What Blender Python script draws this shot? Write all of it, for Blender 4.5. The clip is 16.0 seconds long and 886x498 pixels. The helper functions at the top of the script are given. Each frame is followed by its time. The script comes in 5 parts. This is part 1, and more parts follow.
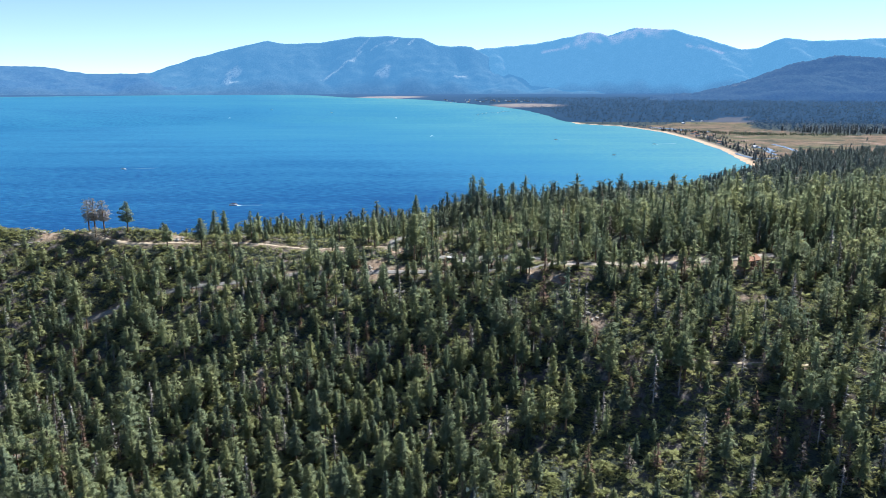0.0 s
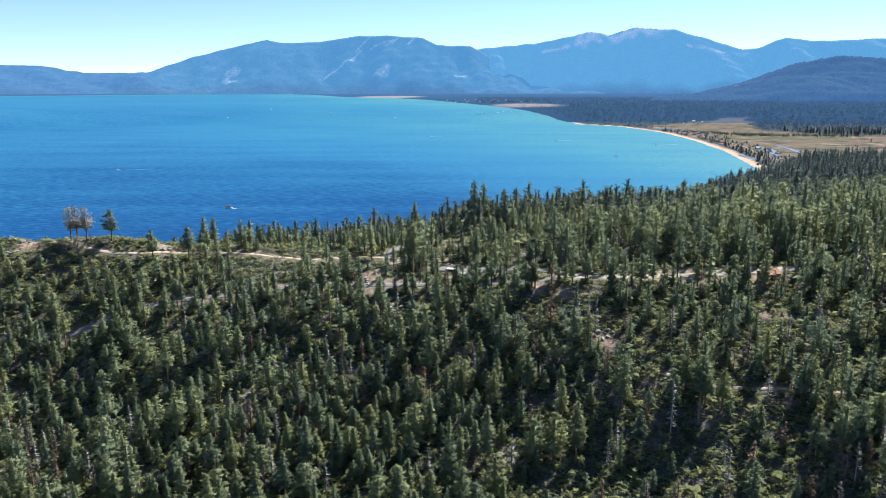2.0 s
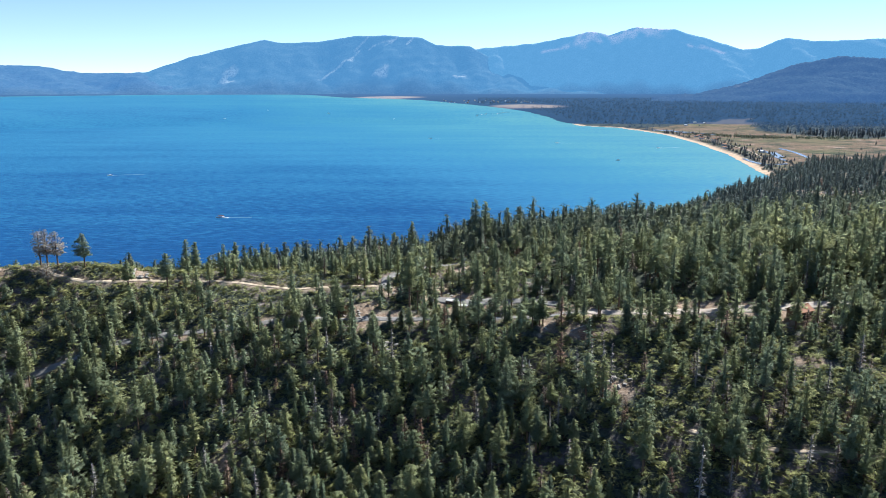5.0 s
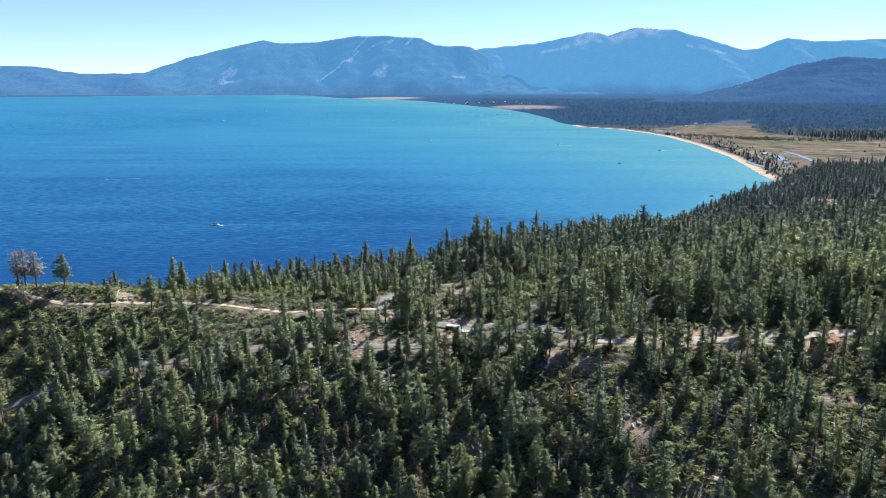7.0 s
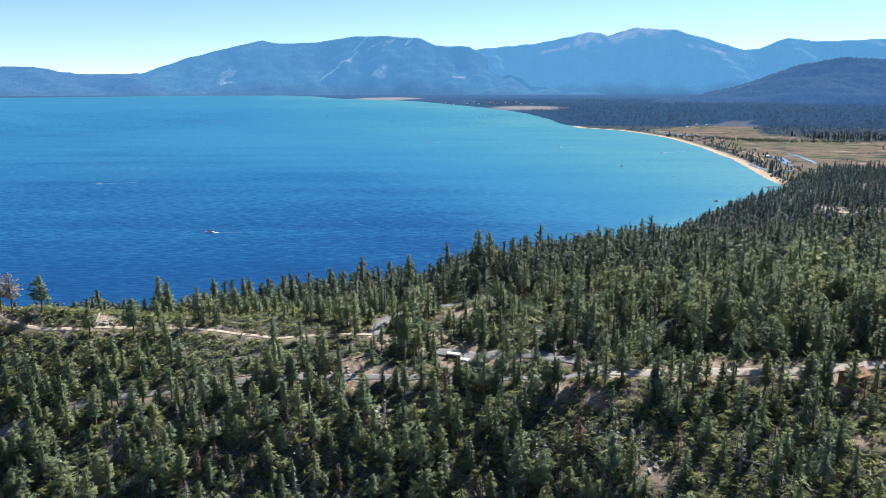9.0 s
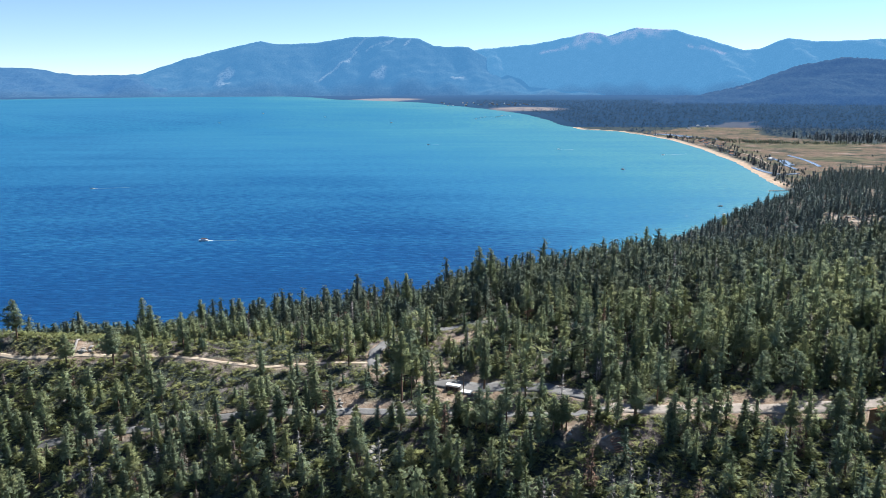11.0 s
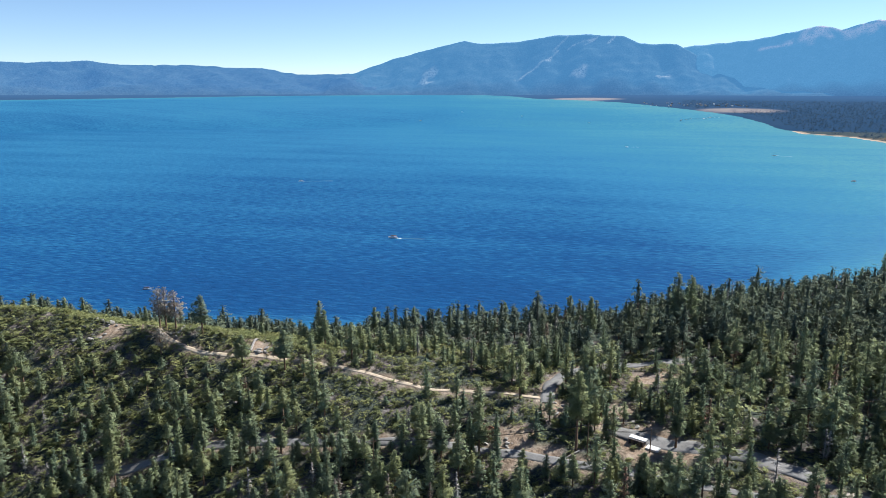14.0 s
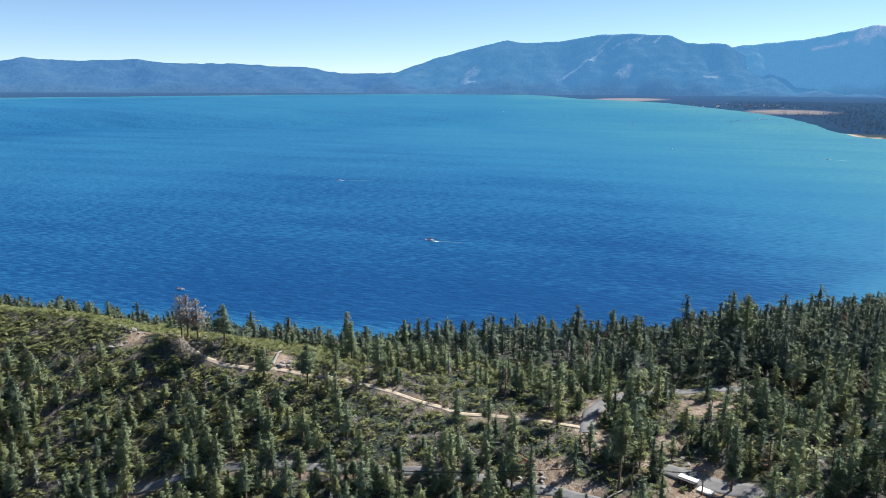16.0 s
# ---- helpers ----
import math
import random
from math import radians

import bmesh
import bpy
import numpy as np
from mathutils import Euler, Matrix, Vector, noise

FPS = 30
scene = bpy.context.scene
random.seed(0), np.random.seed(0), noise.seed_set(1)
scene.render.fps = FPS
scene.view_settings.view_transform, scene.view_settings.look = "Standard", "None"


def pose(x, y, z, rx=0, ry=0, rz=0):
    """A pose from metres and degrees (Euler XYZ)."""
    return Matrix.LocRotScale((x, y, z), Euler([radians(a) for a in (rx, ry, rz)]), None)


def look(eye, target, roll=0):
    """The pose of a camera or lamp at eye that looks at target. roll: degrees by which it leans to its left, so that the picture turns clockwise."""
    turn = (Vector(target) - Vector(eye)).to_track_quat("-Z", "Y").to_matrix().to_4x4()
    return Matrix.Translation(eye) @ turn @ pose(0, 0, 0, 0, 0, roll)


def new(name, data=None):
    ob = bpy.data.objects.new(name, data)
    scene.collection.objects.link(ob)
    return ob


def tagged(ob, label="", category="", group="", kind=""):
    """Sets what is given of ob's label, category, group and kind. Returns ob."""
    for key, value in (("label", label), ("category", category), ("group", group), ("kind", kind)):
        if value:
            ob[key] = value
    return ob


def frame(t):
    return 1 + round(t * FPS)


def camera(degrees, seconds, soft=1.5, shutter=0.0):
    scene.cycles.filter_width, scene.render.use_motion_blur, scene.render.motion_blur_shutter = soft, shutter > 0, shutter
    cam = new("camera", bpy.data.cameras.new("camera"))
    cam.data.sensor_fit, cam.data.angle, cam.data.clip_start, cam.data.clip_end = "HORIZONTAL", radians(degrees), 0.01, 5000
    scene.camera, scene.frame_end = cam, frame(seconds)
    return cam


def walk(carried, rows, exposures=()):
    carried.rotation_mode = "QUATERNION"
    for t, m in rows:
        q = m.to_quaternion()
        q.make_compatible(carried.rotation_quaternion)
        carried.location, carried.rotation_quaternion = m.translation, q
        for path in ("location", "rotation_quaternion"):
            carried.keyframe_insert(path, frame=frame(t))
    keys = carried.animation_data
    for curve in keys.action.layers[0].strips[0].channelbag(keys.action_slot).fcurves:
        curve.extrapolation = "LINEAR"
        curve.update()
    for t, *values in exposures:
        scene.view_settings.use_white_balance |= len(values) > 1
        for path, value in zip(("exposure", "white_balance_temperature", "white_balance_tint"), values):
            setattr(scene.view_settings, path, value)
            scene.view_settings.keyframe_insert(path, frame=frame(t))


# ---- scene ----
cam = camera(64.31, 16.0, soft=0.8)


def drone(x, y, z, yaw, pitch, roll):
    """The drone's place, its heading to the left of +y, its pitch and its lean."""
    ahead = (-math.sin(radians(yaw)) * math.cos(radians(pitch)), math.cos(radians(yaw)) * math.cos(radians(pitch)), math.sin(radians(pitch)))
    return look((x, y, z), (x + ahead[0], y + ahead[1], z + ahead[2]), roll)


walk(cam, [
    (0, drone(0.34, -0.14, 115.10, -0.113, -12.675, -0.096)),
    (0.5, drone(0.26, 4.01, 115.18, -0.120, -12.676, -0.070)),
    (1, drone(0.19, 8.00, 115.28, -0.134, -12.676, -0.034)),
    (1.5, drone(-0.03, 12.10, 115.40, -0.182, -12.682, -0.002)),
    (2, drone(0.05, 16.28, 116.10, -0.159, -12.709, -0.010)),
    (2.5, drone(0.03, 20.39, 117.18, -0.162, -12.721, -0.019)),
    (3, drone(0.05, 24.50, 118.28, -0.193, -12.720, 0.007)),
    (3.5, drone(-0.06, 28.75, 119.33, -0.229, -12.728, 0.041)),
    (4, drone(0.02, 32.48, 120.34, -0.230, -12.748, 0.017)),
    (6.5, drone(0.17, 52.67, 125.46, -0.242, -12.784, -0.008)),
    (7, drone(-0.00, 56.47, 126.66, -0.287, -12.789, -0.024)),
    (7.5, drone(0.00, 60.75, 127.61, -0.298, -12.781, -0.037)),
    (8, drone(0.06, 64.77, 128.69, -0.294, -12.806, -0.057)),
    (8.5, drone(0.08, 68.70, 129.73, -0.286, -12.812, -0.045)),
    (9, drone(0.03, 72.87, 130.73, -0.304, -12.818, -0.053)),
    (11.5, drone(0.26, 92.75, 135.52, -0.367, -12.820, -0.130)),
    (12, drone(0.31, 96.72, 135.92, -0.386, -12.813, -0.117)),
    (12.5, drone(-0.82, 100.50, 135.99, 0.067, -12.795, -0.095)),
    (13, drone(-0.99, 104.60, 136.01, 7.294, -12.826, 0.015)),
    (13.5, drone(-0.07, 108.88, 136.02, 12.906, -12.858, 0.009)),
    (14, drone(-0.23, 113.02, 136.16, 15.308, -12.905, 0.072)),
    (14.5, drone(-0.24, 117.02, 136.20, 17.114, -12.912, 0.125)),
    (15, drone(-0.82, 120.83, 136.39, 17.117, -12.922, 0.153)),
    (15.5, drone(-1.48, 124.81, 136.44, 17.142, -12.937, 0.186)),
    (16, drone(-2.97, 128.30, 136.73, 18.571, -12.976, 0.343)),
], [(0, 1.20, 6150, 9), (8, 1.08, 6150, 9), (12, 0.96, 6150, 9), (16, 0.86, 6150, 9)])

# ---- light ----
SUN_BEARING, SUN_HEIGHT = 41.0, 47.0
world = bpy.data.worlds.new("sky")
scene.world = world
world.use_nodes = True
sky = world.node_tree.nodes.new("ShaderNodeTexSky")
sky.sky_type, sky.sun_disc = "NISHITA", False
sky.sun_elevation, sky.sun_rotation = radians(SUN_HEIGHT), radians(SUN_BEARING)
sky.altitude, sky.air_density, sky.dust_density, sky.ozone_density = 1900, 0.84, 0.0, 3.2
world.node_tree.nodes["Background"].inputs["Strength"].default_value = 0.077
world.node_tree.links.new(sky.outputs["Color"], world.node_tree.nodes["Background"].inputs["Color"])
sun = new("sun", bpy.data.lights.new("sun", "SUN"))
sun.data.energy, sun.data.angle, sun.data.color = 5.0, radians(0.53), (1.0, 0.95, 0.87)
sun.matrix_world = look((900 * math.sin(radians(SUN_BEARING)), 900 * math.cos(radians(SUN_BEARING)), 900 * math.tan(radians(SUN_HEIGHT))), (0, 0, 0))


# ---- materials ----
def shader(name, rough=0.8, spec=0.3, metal=0.0):
    m = bpy.data.materials.new(name)
    m.use_nodes = True
    b = m.node_tree.nodes["Principled BSDF"]
    b.inputs["Roughness"].default_value, b.inputs["Specular IOR Level"].default_value, b.inputs["Metallic"].default_value = rough, spec, metal
    return m, m.node_tree, b


def node(tree, kind, **inputs):
    n = tree.nodes.new(kind)
    for key, value in inputs.items():
        n.inputs[key.replace("_", " ")].default_value = value
    return n


def noise_of(tree, size, detail=4.0, where=None, rough=0.55):
    """A noise whose lumps are about that many metres across."""
    n = node(tree, "ShaderNodeTexNoise", Scale=1.0 / size, Detail=detail, Roughness=rough)
    tree.links.new((where or tree.nodes.new("ShaderNodeNewGeometry")).outputs["Position"], n.inputs["Vector"])
    return n.outputs["Fac"]


def ramp(tree, fac, *stops):
    n = tree.nodes.new("ShaderNodeValToRGB")
    while len(n.color_ramp.elements) < len(stops):
        n.color_ramp.elements.new(0.5)
    for e, (at, c) in zip(n.color_ramp.elements, stops):
        e.position, e.color = at, (*c, 1)
    tree.links.new(fac, n.inputs["Fac"])
    return n.outputs["Color"]


def mixed(tree, fac, a, b, blend="MIX"):
    n = tree.nodes.new("ShaderNodeMix")
    n.data_type, n.blend_type = "RGBA", blend
    for value, socket in ((fac, n.inputs["Factor"]), (a, n.inputs[6]), (b, n.inputs[7])):
        if hasattr(value, "links"):
            tree.links.new(value, socket)
        else:
            socket.default_value = value if socket.type == "VALUE" else (*value, 1)
    return n.outputs[2]


def sums(tree, how, a, b):
    n = tree.nodes.new("ShaderNodeMath")
    n.operation = how
    for value, socket in zip((a, b), n.inputs):
        if hasattr(value, "links"):
            tree.links.new(value, socket)
        else:
            socket.default_value = value
    return n.outputs[0]


def relief(tree, bsdf, fac, strength, distance):
    n = node(tree, "ShaderNodeBump", Strength=strength, Distance=distance)
    tree.links.new(fac, n.inputs["Height"])
    tree.links.new(n.outputs["Normal"], bsdf.inputs["Normal"])


def paint(tree, bsdf, colour):
    tree.links.new(colour, bsdf.inputs["Base Color"])


def attribute(tree, name):
    n = tree.nodes.new("ShaderNodeAttribute")
    n.attribute_name = name
    return n.outputs["Fac"]


def plain(name, a, b, size, rough=0.8, spec=0.3, metal=0.0, bump=0.3):
    """A surface that wanders between two colours, with a fine grain on it."""
    m, tree, bsdf = shader(name, rough, spec, metal)
    fine = noise_of(tree, size * 0.2, 5)
    c = ramp(tree, noise_of(tree, size), (0.3, a), (0.7, b))
    paint(tree, bsdf, mixed(tree, 0.25, c, ramp(tree, fine, (0.3, tuple(v * 0.6 for v in a)), (0.7, tuple(min(1, v * 1.3) for v in b)))))
    if bump:
        relief(tree, bsdf, fine, bump, size * 0.1)
    return m


def foliage(name, dark, mid, light, through_=0.5, haze_glow=None, gaps=0.0):
    """Needles: every tree has its own green, and so has every spray; gaps: the size of the holes between the needles."""
    m, tree, bsdf = shader(name, 0.72, 0.1)
    info = tree.nodes.new("ShaderNodeObjectInfo")
    own = sums(tree, "FRACT", sums(tree, "ADD", info.outputs["Random"], attribute(tree, "tint")), 0.0)
    spray = tree.nodes.new("ShaderNodeNewGeometry").outputs["Random Per Island"]
    both = sums(tree, "ADD", sums(tree, "MULTIPLY", own, 0.78), sums(tree, "MULTIPLY", spray, 0.22))
    c = ramp(tree, both, (0.1, dark), (0.5, mid), (0.92, light))
    c = mixed(tree, 0.25, c, ramp(tree, noise_of(tree, 0.35, 3), (0.35, tuple(v * 0.55 for v in dark)), (0.65, tuple(v * 1.3 for v in light))))
    # Haze put in as the needles' own glow, where a colour is given.
    if haze_glow:
        bsdf.inputs["Emission Color"].default_value = (*haze_glow, 1)
        tree.links.new(attribute(tree, "haze_glow"), bsdf.inputs["Emission Strength"])
    paint(tree, bsdf, c)
    thin = tree.nodes.new("ShaderNodeBsdfTranslucent")
    tree.links.new(bsdf.inputs["Base Color"].links[0].from_socket, thin.inputs["Color"])
    way = tree.nodes.new("ShaderNodeAttribute")
    way.attribute_name = "out"
    both = node(tree, "ShaderNodeMixShader", Fac=through_)
    for a, b in ((way.outputs["Vector"], bsdf.inputs["Normal"]), (way.outputs["Vector"], thin.inputs["Normal"]), (bsdf.outputs[0], both.inputs[1]), (thin.outputs[0], both.inputs[2]), (both.outputs[0], tree.nodes["Material Output"].inputs["Surface"])):
        tree.links.new(a, b)
    if gaps:
        clear, leaf = tree.nodes.new("ShaderNodeBsdfTransparent"), tree.nodes.new("ShaderNodeMixShader")
        for a, b in ((ramp(tree, noise_of(tree, gaps, 2, None, 0.7), (0.42, (0, 0, 0)), (0.49, (1, 1, 1))), leaf.inputs[0]), (clear.outputs[0], leaf.inputs[1]), (both.outputs[0], leaf.inputs[2]), (leaf.outputs[0], tree.nodes["Material Output"].inputs["Surface"])):
            tree.links.new(a, b)
    return m


PINE_NEEDLES = foliage("pine_needles", (0.256, 0.331, 0.244), (0.366, 0.430, 0.254), (0.437, 0.462, 0.229), 0.6, None, 0.26)
FIR_NEEDLES = foliage("fir_needles", (0.155, 0.229, 0.191), (0.267, 0.348, 0.229), (0.371, 0.424, 0.225), 0.6, None, 0.24)
DEAD_NEEDLES = foliage("dead_needles", (0.24, 0.155, 0.115), (0.33, 0.22, 0.17), (0.40, 0.295, 0.24), 0.45, None, 0.30)
FADED_NEEDLES = foliage("faded_needles", (0.22, 0.17, 0.15), (0.31, 0.25, 0.225), (0.38, 0.33, 0.30), 0.36, None, 0.30)
LOW_NEEDLES = foliage("mixed_needles", (0.116, 0.164, 0.150), (0.170, 0.214, 0.158), (0.228, 0.256, 0.152), 0.5, None, 0.45)
SHORE_NEEDLES = foliage("shore_needles", (0.096, 0.136, 0.146), (0.122, 0.163, 0.160), (0.155, 0.194, 0.174), 0.5, None, 0.8)
GAUNT_NEEDLES = foliage("thin_brown_needles", (0.46, 0.40, 0.33), (0.56, 0.50, 0.42), (0.62, 0.57, 0.49), 0.6, None, 0.34)
GREY_TWIGS = foliage("grey_twigs", (0.20, 0.182, 0.175), (0.30, 0.278, 0.268), (0.40, 0.38, 0.37), 0.1)
BRUSH = foliage("manzanita_leaves", (0.180, 0.215, 0.098), (0.262, 0.290, 0.122), (0.335, 0.335, 0.145), 0.5, None, 0.3)
# Blue-grey base colour carries the haze over the distant woods.
HAZED_FAR_NEEDLES = foliage("hazed_far_needles", (0.125, 0.160, 0.185), (0.160, 0.190, 0.205), (0.205, 0.222, 0.225), 0.5)
# Needles nearly black; their blue glow is the painted haze.
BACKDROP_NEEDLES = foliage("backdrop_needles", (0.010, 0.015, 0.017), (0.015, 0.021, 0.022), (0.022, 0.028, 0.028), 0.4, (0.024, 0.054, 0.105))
BARK = plain("bark", (0.12, 0.075, 0.05), (0.22, 0.14, 0.09), 0.6, 0.9)
RUST_WOOD = plain("rust_brown_timber", (0.20, 0.10, 0.065), (0.32, 0.17, 0.115), 0.6, 0.85)
PAD_DIRT = plain("pale_gravel", (0.235, 0.200, 0.170), (0.345, 0.305, 0.268), 2.4, 0.95)
DEAD_WOOD = plain("weathered_wood", (0.20, 0.18, 0.165), (0.33, 0.305, 0.285), 0.7, 0.85)
GRANITE = plain("granite", (0.20, 0.186, 0.168), (0.32, 0.30, 0.275), 0.8, 0.85)
ASPHALT = plain("asphalt", (0.128, 0.125, 0.122), (0.196, 0.191, 0.187), 2.5, 0.85)
SAND = plain("beach_sand", (0.50, 0.38, 0.27), (0.62, 0.49, 0.36), 25, 0.9, bump=0.1)
PALE_DIRT = plain("pale_trail_sand", (0.34, 0.27, 0.195), (0.50, 0.41, 0.31), 1.6, 0.95)
TRAIL_DIRT = plain("trail_dirt", (0.22, 0.172, 0.130), (0.33, 0.268, 0.212), 2.0, 0.95)


def ground_material():
    m, tree, bsdf = shader("forest_floor", 0.95, 0.0)
    at = tree.nodes.new("ShaderNodeNewGeometry")
    soil = ramp(tree, noise_of(tree, 2.2, 6, at), (0.3, (0.066, 0.058, 0.056)), (0.55, (0.140, 0.120, 0.112)), (0.78, (0.30, 0.27, 0.25)))
    herb = ramp(tree, noise_of(tree, 1.3, 7, at), (0.35, (0.032, 0.040, 0.038)), (0.65, (0.085, 0.098, 0.074)))
    floor_ = mixed(tree, ramp(tree, noise_of(tree, 9, 6, at), (0.39, (0, 0, 0)), (0.49, (1, 1, 1))), soil, herb)
    # Meadow and far-woods colours have the distance haze put in as extra blue.
    meadow = ramp(tree, noise_of(tree, 60, 10, at, 0.75), (0.40, (0.040, 0.052, 0.048)), (0.46, (0.085, 0.080, 0.066)), (0.51, (0.150, 0.120, 0.092)), (0.56, (0.146, 0.102, 0.084)), (0.63, (0.25, 0.205, 0.175)))
    meadow = mixed(tree, ramp(tree, noise_of(tree, 230, 6, at, 0.6), (0.48, (0, 0, 0)), (0.62, (0.75, 0.75, 0.75))), meadow, ramp(tree, noise_of(tree, 35, 8, at), (0.4, (0.05, 0.066, 0.045)), (0.6, (0.135, 0.135, 0.085))))
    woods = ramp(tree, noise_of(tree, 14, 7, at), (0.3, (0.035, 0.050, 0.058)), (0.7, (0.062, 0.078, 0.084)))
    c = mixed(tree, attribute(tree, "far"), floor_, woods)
    c = mixed(tree, attribute(tree, "meadow"), c, meadow)
    c = mixed(tree, attribute(tree, "sand"), c, ramp(tree, noise_of(tree, 20, 4, at), (0.3, (0.365, 0.275, 0.20)), (0.7, (0.475, 0.37, 0.28))))
    c = mixed(tree, attribute(tree, "bare"), c, ramp(tree, noise_of(tree, 3, 6, at), (0.3, (0.17, 0.123, 0.0892)), (0.5, (0.264, 0.2, 0.149)), (0.7, (0.357, 0.297, 0.238))))
    paint(tree, bsdf, c)
    relief(tree, bsdf, noise_of(tree, 1.6, 7, at, 0.65), 0.9, 0.9)
    return m


def plain_material():
    """Woods and dry fields of the far plain; the surface emits blue for the haze."""
    m, tree, bsdf = shader("far_plain", 1.0, 0.0)
    at = tree.nodes.new("ShaderNodeNewGeometry")
    woods = ramp(tree, noise_of(tree, 60, 7, at), (0.3, (0.006, 0.010, 0.011)), (0.7, (0.014, 0.018, 0.018)))
    field = ramp(tree, noise_of(tree, 40, 5, at), (0.3, (0.13, 0.095, 0.06)), (0.7, (0.22, 0.17, 0.11)))
    paint(tree, bsdf, mixed(tree, attribute(tree, "meadow"), woods, field))
    # Distance haze as the ground's own glow, stronger farther out.
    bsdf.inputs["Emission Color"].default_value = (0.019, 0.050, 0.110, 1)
    tree.links.new(attribute(tree, "haze_glow"), bsdf.inputs["Emission Strength"])
    return m


def water_material():
    m, tree, bsdf = shader("lake_water", 0.25, 0.08)
    bsdf.inputs["IOR"].default_value = 1.2
    at = tree.nodes.new("ShaderNodeNewGeometry")
    drift = sums(tree, "MULTIPLY", sums(tree, "SUBTRACT", noise_of(tree, 420, 5, at), 0.5), 0.3)
    wind = node(tree, "ShaderNodeMapping", Rotation=(0, 0, radians(14)), Scale=(0.18, 1.0, 1.0))
    tree.links.new(at.outputs["Position"], wind.inputs["Vector"])
    lanes = node(tree, "ShaderNodeTexNoise", Scale=0.012, Detail=5.0, Roughness=0.6)
    tree.links.new(wind.outputs["Vector"], lanes.inputs["Vector"])
    drift = sums(tree, "ADD", drift, sums(tree, "MULTIPLY", sums(tree, "SUBTRACT", lanes.outputs["Fac"], 0.5), 0.3))
    # Light and dark faces of the chop, painted into the water colour.
    chop = node(tree, "ShaderNodeMapping", Rotation=(0, 0, radians(10)), Scale=(0.25, 1.0, 1.0))
    tree.links.new(at.outputs["Position"], chop.inputs["Vector"])
    crests = node(tree, "ShaderNodeTexNoise", Scale=0.34, Detail=4.0, Roughness=0.55)
    tree.links.new(chop.outputs["Vector"], crests.inputs["Vector"])
    drift = sums(tree, "ADD", drift, sums(tree, "MULTIPLY", sums(tree, "SUBTRACT", crests.outputs["Fac"], 0.5), 0.68))
    deep = sums(tree, "ADD", attribute(tree, "depth"), drift)
    body = ramp(tree, deep, (0.0, (0.068, 0.204, 0.246)), (0.15, (0.038, 0.164, 0.246)), (0.40, (0.0235, 0.126, 0.242)), (0.68, (0.0058, 0.050, 0.148)), (1.0, (0.0020, 0.022, 0.084)))
    paint(tree, bsdf, body)
    bsdf.inputs["Specular IOR Level"].default_value = 0.0
    gloss = node(tree, "ShaderNodeBsdfGlossy", Roughness=0.2)
    both = node(tree, "ShaderNodeMixShader", Fac=0.09)
    for p, q in ((bsdf.outputs[0], both.inputs[1]), (gloss.outputs[0], both.inputs[2]), (both.outputs[0], tree.nodes["Material Output"].inputs["Surface"])):
        tree.links.new(p, q)
    stretch = node(tree, "ShaderNodeMapping", Rotation=(0, 0, radians(-12)), Scale=(0.45, 1.0, 1.0))
    tree.links.new(at.outputs["Position"], stretch.inputs["Vector"])
    swell = node(tree, "ShaderNodeTexNoise", Scale=0.22, Detail=5.0, Roughness=0.6)
    tree.links.new(stretch.outputs["Vector"], swell.inputs["Vector"])
    relief(tree, bsdf, swell.outputs["Fac"], 0.8, 1.6)
    level = node(tree, "ShaderNodeCombineXYZ", Z=1.0)
    tree.links.new(level.outputs["Vector"], bsdf.inputs["Normal"].links[0].from_node.inputs["Normal"])
    tree.links.new(bsdf.inputs["Normal"].links[0].from_socket, gloss.inputs["Normal"])
    return m


def mountain_material(name, woods, open_, bare, haze_glow):
    """Woods and scree of a distant range, with blue haze painted in as glow."""
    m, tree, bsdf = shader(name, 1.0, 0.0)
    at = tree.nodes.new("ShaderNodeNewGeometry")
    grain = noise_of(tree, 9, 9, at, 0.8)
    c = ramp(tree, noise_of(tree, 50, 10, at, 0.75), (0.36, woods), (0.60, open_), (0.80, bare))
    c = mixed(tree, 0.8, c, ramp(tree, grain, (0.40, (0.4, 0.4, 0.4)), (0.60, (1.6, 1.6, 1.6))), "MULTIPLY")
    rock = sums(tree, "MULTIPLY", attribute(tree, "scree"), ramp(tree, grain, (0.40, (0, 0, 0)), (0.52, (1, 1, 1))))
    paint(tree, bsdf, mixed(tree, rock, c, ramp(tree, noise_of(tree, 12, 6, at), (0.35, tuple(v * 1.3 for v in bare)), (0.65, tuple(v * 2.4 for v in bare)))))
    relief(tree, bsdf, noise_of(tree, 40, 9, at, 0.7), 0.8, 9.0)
    # Haze glow turns towards the plain's at the foot; scree glows paler besides.
    glow = mixed(tree, attribute(tree, "foot"), haze_glow, (0.046, 0.112, 0.235))
    tree.links.new(mixed(tree, rock, glow, (haze_glow[0] * 1.35 + bare[0] * 0.5, haze_glow[1] * 1.08 + bare[1] * 0.36, haze_glow[2] + bare[2] * 0.3)), bsdf.inputs["Emission Color"])
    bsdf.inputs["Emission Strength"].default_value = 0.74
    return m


GROUND, WATER, FAR_PLAIN = ground_material(), water_material(), plain_material()
# ---- lie of the land ----
# The lake lies at z = 0. All is laid out at its true distance; what lies past 2.6 km is then drawn in
# towards the drone's line, so that the far shore and the range end within 5 km.
EYE = np.array([0.0, 64.0, 127.0])
NEAR, TRUE_END, DRAWN_END = 2600.0, 19000.0, 4930.0

